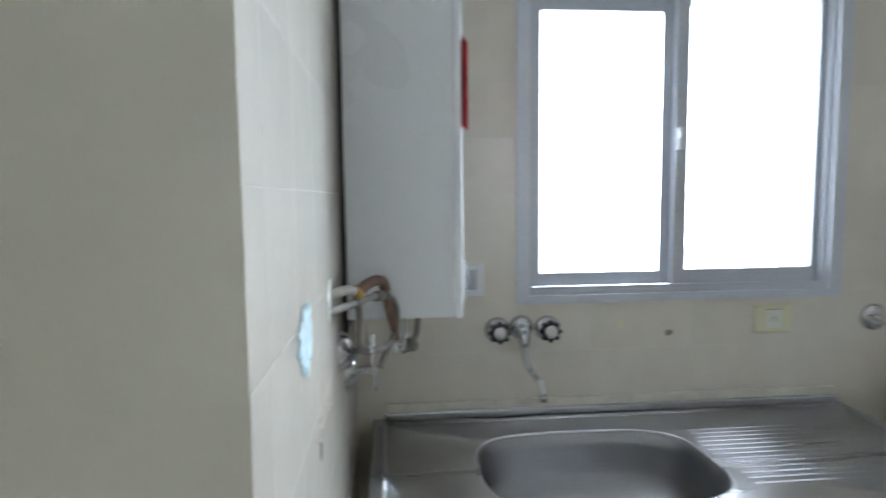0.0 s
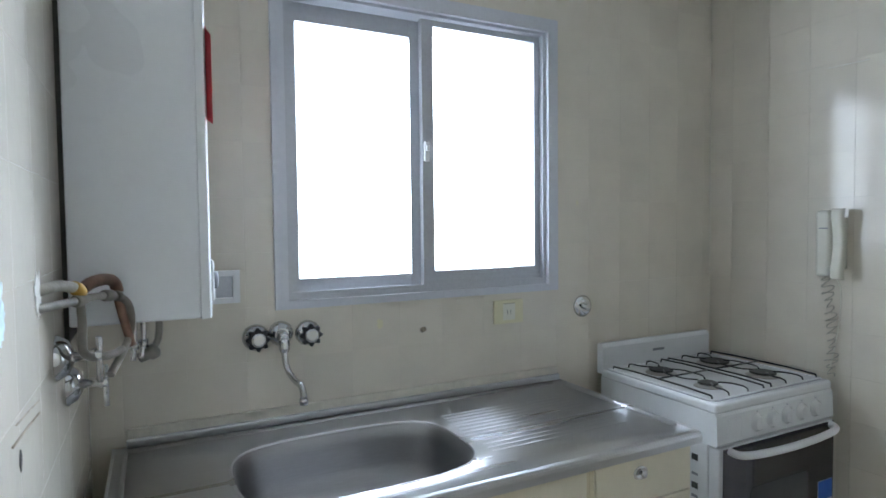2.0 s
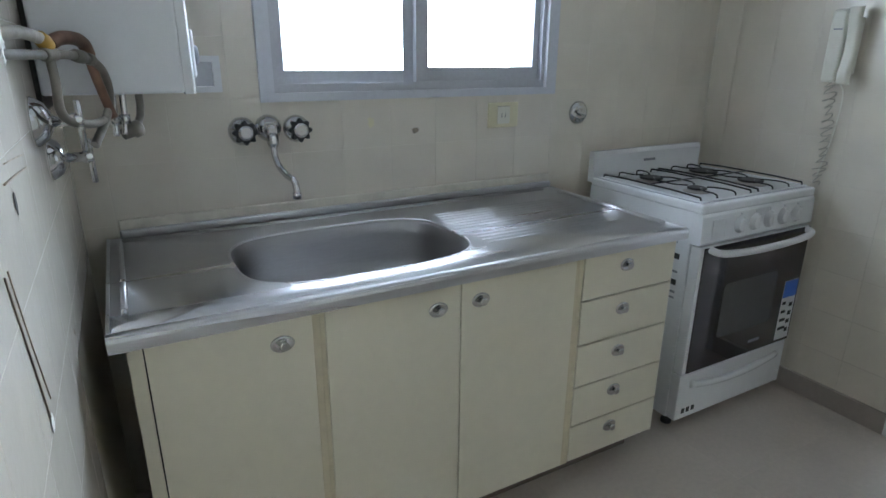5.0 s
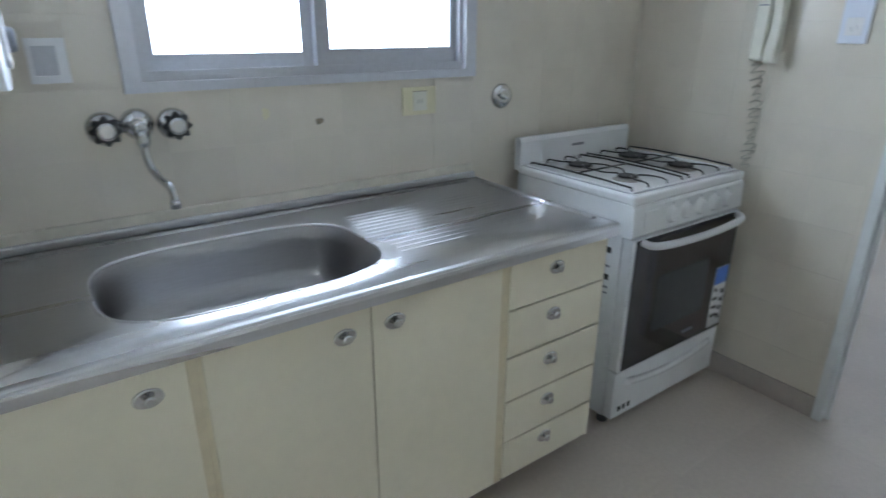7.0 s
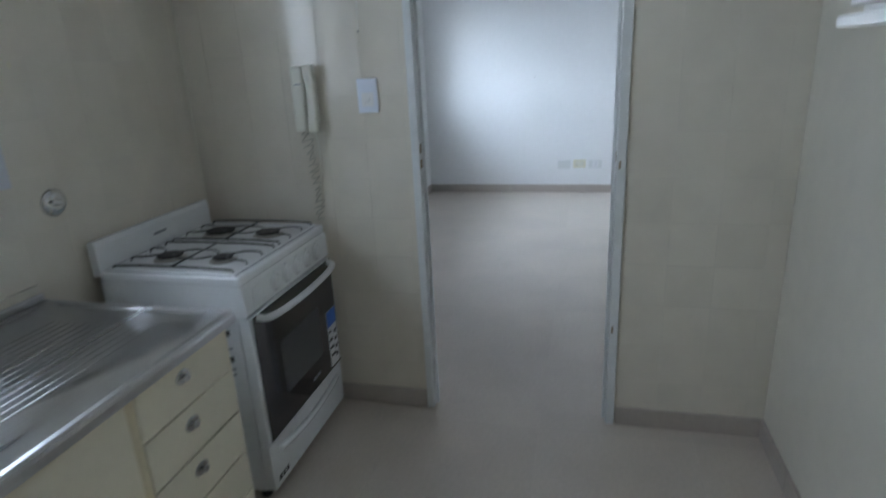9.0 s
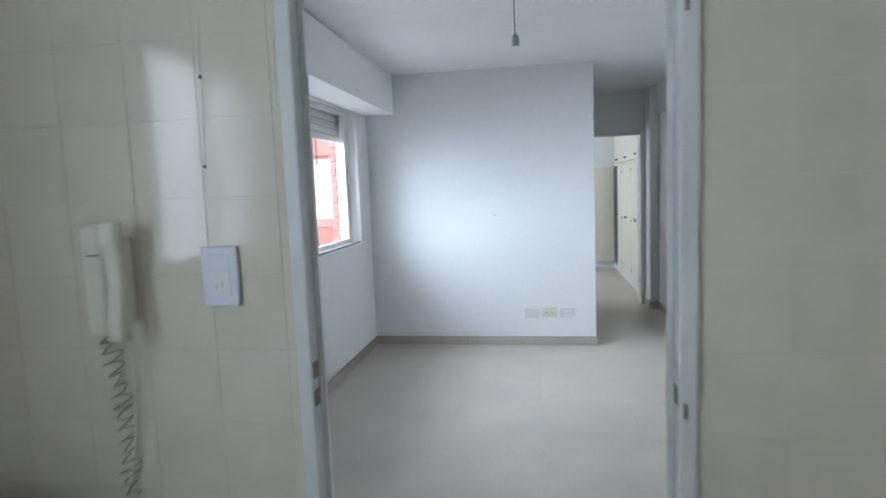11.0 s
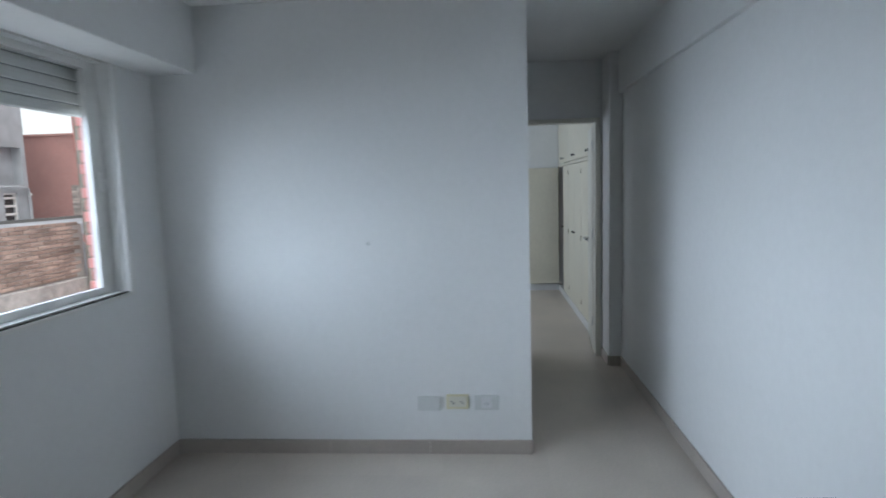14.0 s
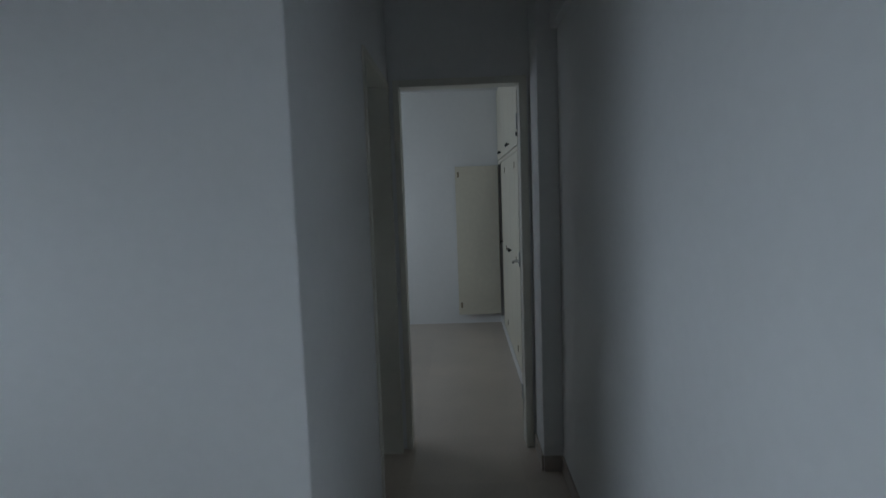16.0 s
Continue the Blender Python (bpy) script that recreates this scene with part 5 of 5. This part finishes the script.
def far_red_house():
    h = thing("far_brick_house", (24.0, 8.0, -6.5), "plain red brick house farther behind the yard wall", "house")
    part("wall", box((20.0, 5.5, -6.5), (28.0, 12.1, 3.36)), M_FARBRICK, h)
    part("parapet", box((19.95, 5.45, 3.36), (28.0, 12.15, 3.44), 0.02), M_FARBRICK, h)
    courses = bmesh.new()
    for k in range(38):
        box((19.986, 5.5, 0.9 + k * 0.0645), (20.0, 12.1, 0.953 + k * 0.0645), bm=courses)
    part("brick_courses", courses, M_FARBRICK, h)
    c = thing("chimney", (19.4, 9.55, 0.98), "mottled pale brick chimney on a flat roof", "chimney")
    part("shaft", box((19.15, 9.25, 0.98), (19.75, 9.87, 1.90)), M_MORTAR, c)
    for k in range(13):
        z = 0.985 + k * 0.0705
        for n in range(3):
            a = 9.24 + n * 0.212 + (0.05 if k % 2 else 0.0) * (n > 0)
            b = 9.24 + (n + 1) * 0.212 + (0.05 if k % 2 else 0.0) * (n < 2)
            part("brick", box((19.128, a + 0.008, z), (19.149, b - 0.008, z + 0.056), 0.005, segments=1), M_PALEBRICK, c)
        part("brick", box((19.153, 9.228, z), (19.747, 9.249, z + 0.056), 0.005, segments=1), M_PALEBRICK, c)
    r = thing("flat_roof", (16.0, 7.5, -6.5), "pale flat roof with a grey parapet", "roof")
    part("slab", box((12.6, 4.7, -6.5), (19.8, 9.95, 0.98)), M_CONCRETE, r)
    part("parapet", box((12.6, 9.6, 0.98), (19.1, 9.8, 1.05)), M_GROUND, r, "dark grey parapet")
    t = thing("roof_terrace", (7.5, 3.0, -6.5), "pale coated low roof below the window", "roof")
    part("slab", box((3.0, 1.6, -6.5), (12.0, 4.5, -0.75)), M_TERRACE, t)
    part("kerb", box((3.0, 4.4, -0.75), (10.0, 4.5, -0.6), 0.01), M_TERRACE, t)
    s = thing("distant_houses", (40.0, 60.0, -6.5), "pale grey houses in the hazy distance", "house")
    rnd = random.Random(8)
    for k in range(30):
        x, d, top = -10 + k * 5.6, 52 + 9 * rnd.random(), 2.0 + 2.6 * rnd.random()
        block = part("block", wall_mesh("x", x, x + 5.5, -6.5, top, d, d + 0.3, [(x + 0.8 + 1.6 * c, x + 1.6 + 1.6 * c, z, z + 1.1) for c in range(3) for z in (-2.0, 0.6) if z + 1.4 < top]), M_TERRACE, s)
        part("core", box((x + 0.1, d + 0.4, -6.5), (x + 5.4, d + 8, top - 0.1)), M_CONCRETE, block)
    w = thing("overhead_cable", (2.0, 7.0, 3.0), "thin black cable slung across the yard", "cable")
    part("wire", rod([(-3.0, 6.6, 1.3), (0.2, 7.2, 1.55), (1.8, 7.3, 2.05), (4.0, 7.4, 3.0), (11.2, 10.01, 5.6)], 0.012, 5, smooth=2), M_INK, w)


def wall_cables():
    for y, z0, z1 in ((2.865, 2.05, 3.2), (2.778, 2.08, 3.2)):
        c = thing("wall_cable", (12.15, y, z0), "thin dark cable hanging down the red brick wall", "cable", "cables on the red wall")
        part("wire", rod([(12.15, y, z0), (12.152, y + 0.012, (z0 + z1) / 2), (12.15, y, z1)], 0.008, 6), M_INK, c)
    c = thing("wall_cable", (12.17, 4.2, 0.3), "thin dark cable looped along the red brick wall", "cable", "cables on the red wall")
    part("wire", rod([(12.17, 4.45, 0.12), (12.17, 4.32, 0.26), (12.17, 4.19, 0.31), (12.17, 4.0, 0.27), (12.17, 3.7, 0.25), (12.17, 3.45, 0.24)], 0.009, 6), M_INK, c)


red_house()
wall_cables()
brick_wall_block()
grey_house()
far_red_house()


# ---- tiles of walls and floors ----
def tile_mesh(w, h, d, mat, bevel):
    bm = box((0, 0, 0), (w, d, h))
    if bevel:
        bmesh.ops.bevel(bm, geom=[e for e in bm.edges if all(v.co.y < 1e-6 for v in e.verts)], offset=bevel, segments=1, affect="EDGES")
    data = bpy.data.meshes.new("tile")
    bm.to_mesh(data)
    bm.free()
    data.materials.append(mat)
    return data


TILES = {}


def rest(r, hole):
    """What is left of the rectangle r outside a hole, as up to four rectangles."""
    a0, a1, z0, z1 = r
    h0, h1, k0, k1 = hole
    if h0 >= a1 or h1 <= a0 or k0 >= z1 or k1 <= z0:
        return [r]
    out = []
    if a0 < h0:
        out.append((a0, h0, z0, z1))
    if a1 > h1:
        out.append((h1, a1, z0, z1))
    m0, m1 = max(a0, h0), min(a1, h1)
    if z0 < k0:
        out.append((m0, m1, z0, k0))
    if z1 > k1:
        out.append((m0, m1, k1, z1))
    return out


def wall_tiles(owner, axis, a0, a1, z0, z1, plane, turn, phase_a, phase_z, holes=(), size=0.165, depth=0.0012, joint=0.0011):
    i0, j0 = math.floor((a0 - phase_a) / size), math.floor((z0 - phase_z) / size)
    i = i0
    while phase_a + i * size < a1:
        j = j0
        while phase_z + j * size < z1:
            rs = [(max(a0, phase_a + i * size) + joint / 2, min(a1, phase_a + (i + 1) * size) - joint / 2, max(z0, phase_z + j * size) + joint / 2, min(z1, phase_z + (j + 1) * size) - joint / 2)]
            for hole in holes:
                rs = [q for r in rs for q in rest(r, hole)]
            for p, q, lo, hi in rs:
                w, h = round(q - p, 4), round(hi - lo, 4)
                if w < 0.008 or h < 0.008:
                    continue
                if (w, h, depth) not in TILES:
                    TILES[w, h, depth] = tile_mesh(w, h, depth, M_TILE, 0.0004)
                o = new("tile", TILES[w, h, depth])
                o.parent = owner
                o.rotation_euler = (0, 0, radians(turn))
                if axis == "x":
                    o.location = (p, plane - depth, lo)
                elif turn == 90:
                    o.location = (plane + depth, p, lo)
                else:
                    o.location = (plane - depth, q, lo)
            j += 1
        i += 1


wall_tiles(wall_kitchen_north, "x", KX0 + 0.004, KX1 - 0.004, 0.0, CEIL, 0.0, 0, 0.06, -0.117, [(0.475, 1.545, 1.19, 2.216), (0.06, 1.55, 0.0, 0.85), (1.76, 2.28, 0.0, 0.8)], depth=0.0006, joint=0.0008)
wall_tiles(wall_kitchen_west, "y", -1.305, -0.004, 0.0, CEIL, KX0, 90, -0.07, -0.117, [(-0.64, 0.0, 0.0, 0.80)], depth=0.0005, joint=0.0004)
wall_tiles(wall_kitchen_east, "y", -0.958, -0.004, SKIRT, CEIL, KX1, -90, -0.606, -0.117, [(-0.56, 0.0, 0.0, 0.80)])
wall_tiles(wall_kitchen_east, "y", KY0, -1.762, SKIRT, CEIL, KX1, -90, -0.606, -0.117)


def floor_tiles(name, label, x0, x1, y0, y1, size=0.60, phase=(2.33, -1.46)):
    owner = structure(name, box((x0, y0, -0.030), (x1, y1, -0.0012)), M_GROUT, label, "floor tiles")
    i = math.floor((x0 - phase[0]) / size)
    while phase[0] + i * size < x1:
        j = math.floor((y0 - phase[1]) / size)
        while phase[1] + j * size < y1:
            a, b = max(x0, phase[0] + i * size) + 0.00015, min(x1, phase[0] + (i + 1) * size) - 0.00015
            c, d = max(y0, phase[1] + j * size) + 0.00015, min(y1, phase[1] + (j + 1) * size) - 0.00015
            if b - a > 0.01 and d - c > 0.01:
                part("floor_tile", box((a, c, -0.0055), (b, d, 0.0)), M_FLOOR, owner)
            j += 1
        i += 1


floor_tiles("floor_kitchen", "grey beige porcelain kitchen floor tiles", -0.9, LX0, KY0, 0.0)
floor_tiles("floor_living", "grey beige porcelain living room floor tiles", LX0, BX, LY0, LY1)
floor_tiles("floor_bedroom", "grey beige porcelain bedroom floor tiles", BX, BX1, -3.4, LY1)
